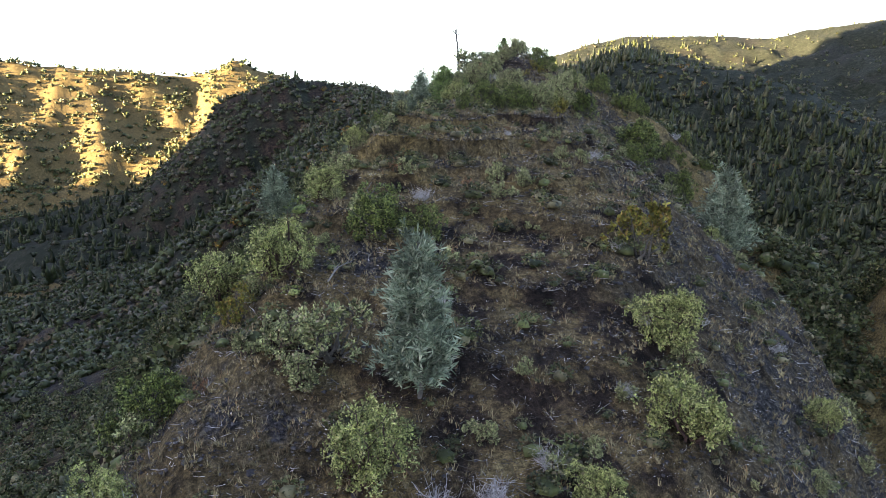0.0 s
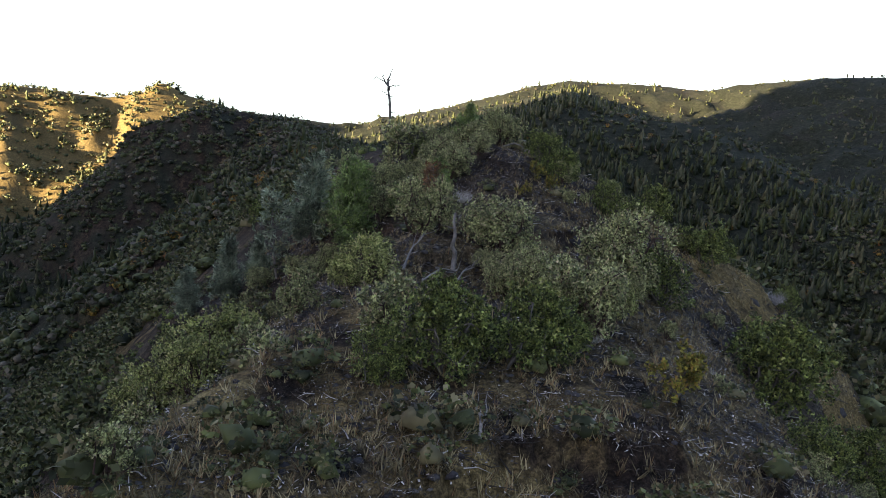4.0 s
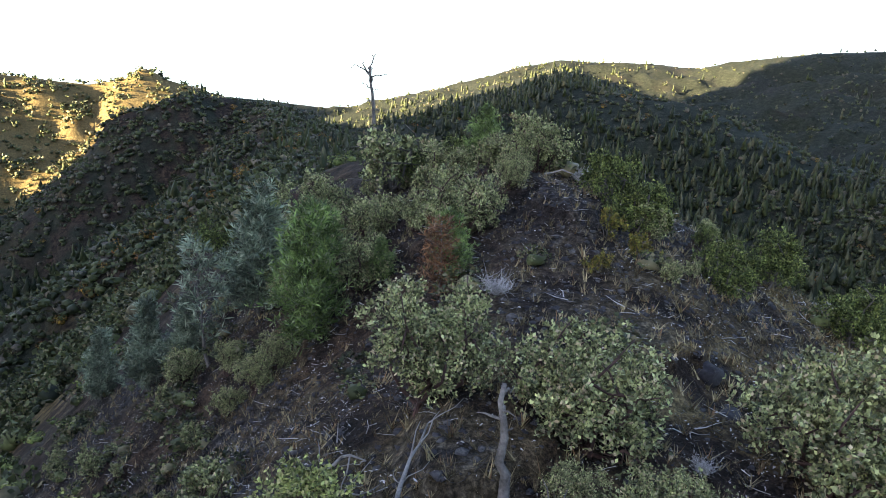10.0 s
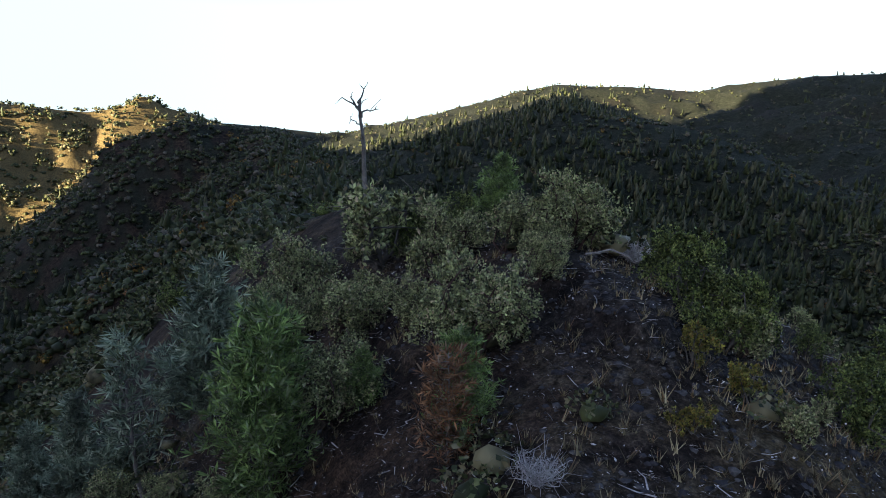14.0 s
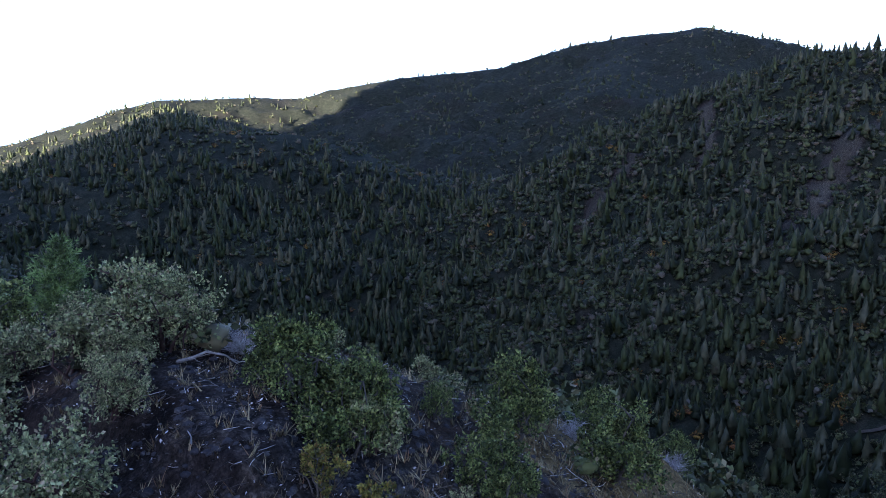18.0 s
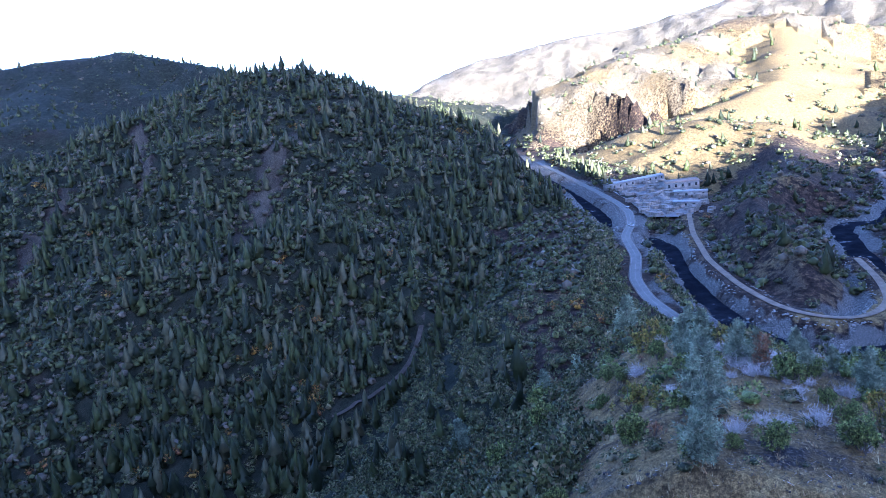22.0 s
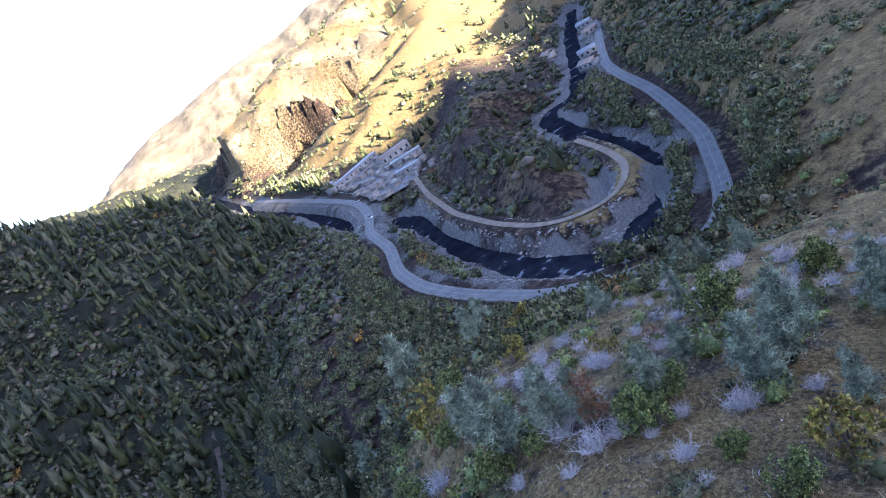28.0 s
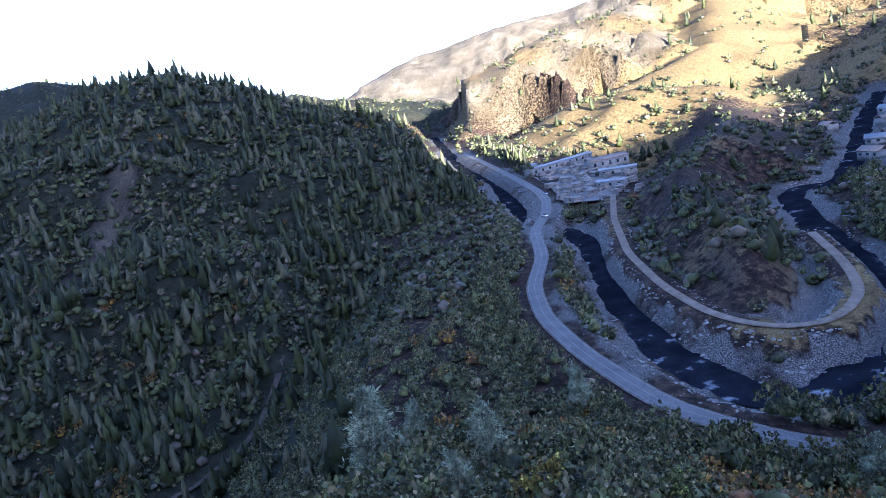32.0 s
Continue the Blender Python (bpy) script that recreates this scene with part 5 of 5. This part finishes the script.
for _ in range(4):
    pieces = []
    for layer in range(3):
        for k in range(3):
            L = rng.uniform(0.85, 1.0)
            pieces.append(box(-0.5 * L, 0.5 * L, -0.42 + k * 0.29, -0.15 + k * 0.29, layer * 0.17, layer * 0.17 + 0.15))
    stack_mesh.append(fast_mesh("timber_pallet", *join(pieces), M_TIMBER))
for k in range(150):
    x, y = rng.uniform(468, 632), rng.uniform(-126, -80)
    ob = tagged(new("timber_pallet", stack_mesh[k % 4]), "stacked pale timber in the yard", "timber", "timber stacks")
    s = rng.uniform(2.0, 6.5)
    ob.matrix_basis = Matrix.LocRotScale((x, y, YARD), Euler((0, 0, radians(rng.choice((20, 110)) + rng.normal(0, 6)))), (s, s * 0.8, s * 0.9))
for x, y, turn, long, roof in ((452, -226, 20, 12, M_BROWN_ROOF), (486, -247, 60, 12, M_TIN), (548, -288, 100, 14, M_BROWN_ROOF), (590, -312, 40, 12, M_TIN), (570, -262, 10, 10, M_BROWN_ROOF)):
    YARD = ground_z(x, y) + 0.3
    shed("house", "small valley house with a pitched roof", x, y, turn, long, 8, 3.2, 0.45, roof, 3)


# parked cars on the road edge
M_CAR = simple("pale_car_paint", [(0.3, (0.55, 0.55, 0.56)), (0.7, (0.7, 0.7, 0.7))], 1.0, 0.3, 0.5, 0.0, 0.01)
M_TYRE = simple("tyre_rubber", [(0.3, (0.015, 0.015, 0.015)), (0.7, (0.03, 0.03, 0.03))], 2.0, 0.9)


def car(x, y, turn, z):
    ob = tagged(new("car"), "pale car parked by the valley road", "car", "parked cars")
    ob.matrix_basis = pose(x, y, z, 0, 0, turn)
    part("body", *box(-2.1, 2.1, -0.85, 0.85, 0.35, 0.95), M_CAR, ob)
    v, f = box(-1.2, 1.1, -0.75, 0.75, 0.95, 1.45)
    v[4:, 0] *= 0.75
    part("cabin", v, f, M_WINDOW, ob, "dark glazed cabin")
    for dx in (-1.35, 1.35):
        for dy in (-0.8, 0.8):
            part("wheel", *tube(np.array([(dx, dy - 0.1, 0.33), (dx, dy + 0.1, 0.33)]), (0.33, 0.33), 10), M_TYRE, ob)


car(452, -66.5, 20, WATER + 4.4)
car(520, -75, 5, WATER + 4.4)
car(474, -86, 80, WATER + 5.05)
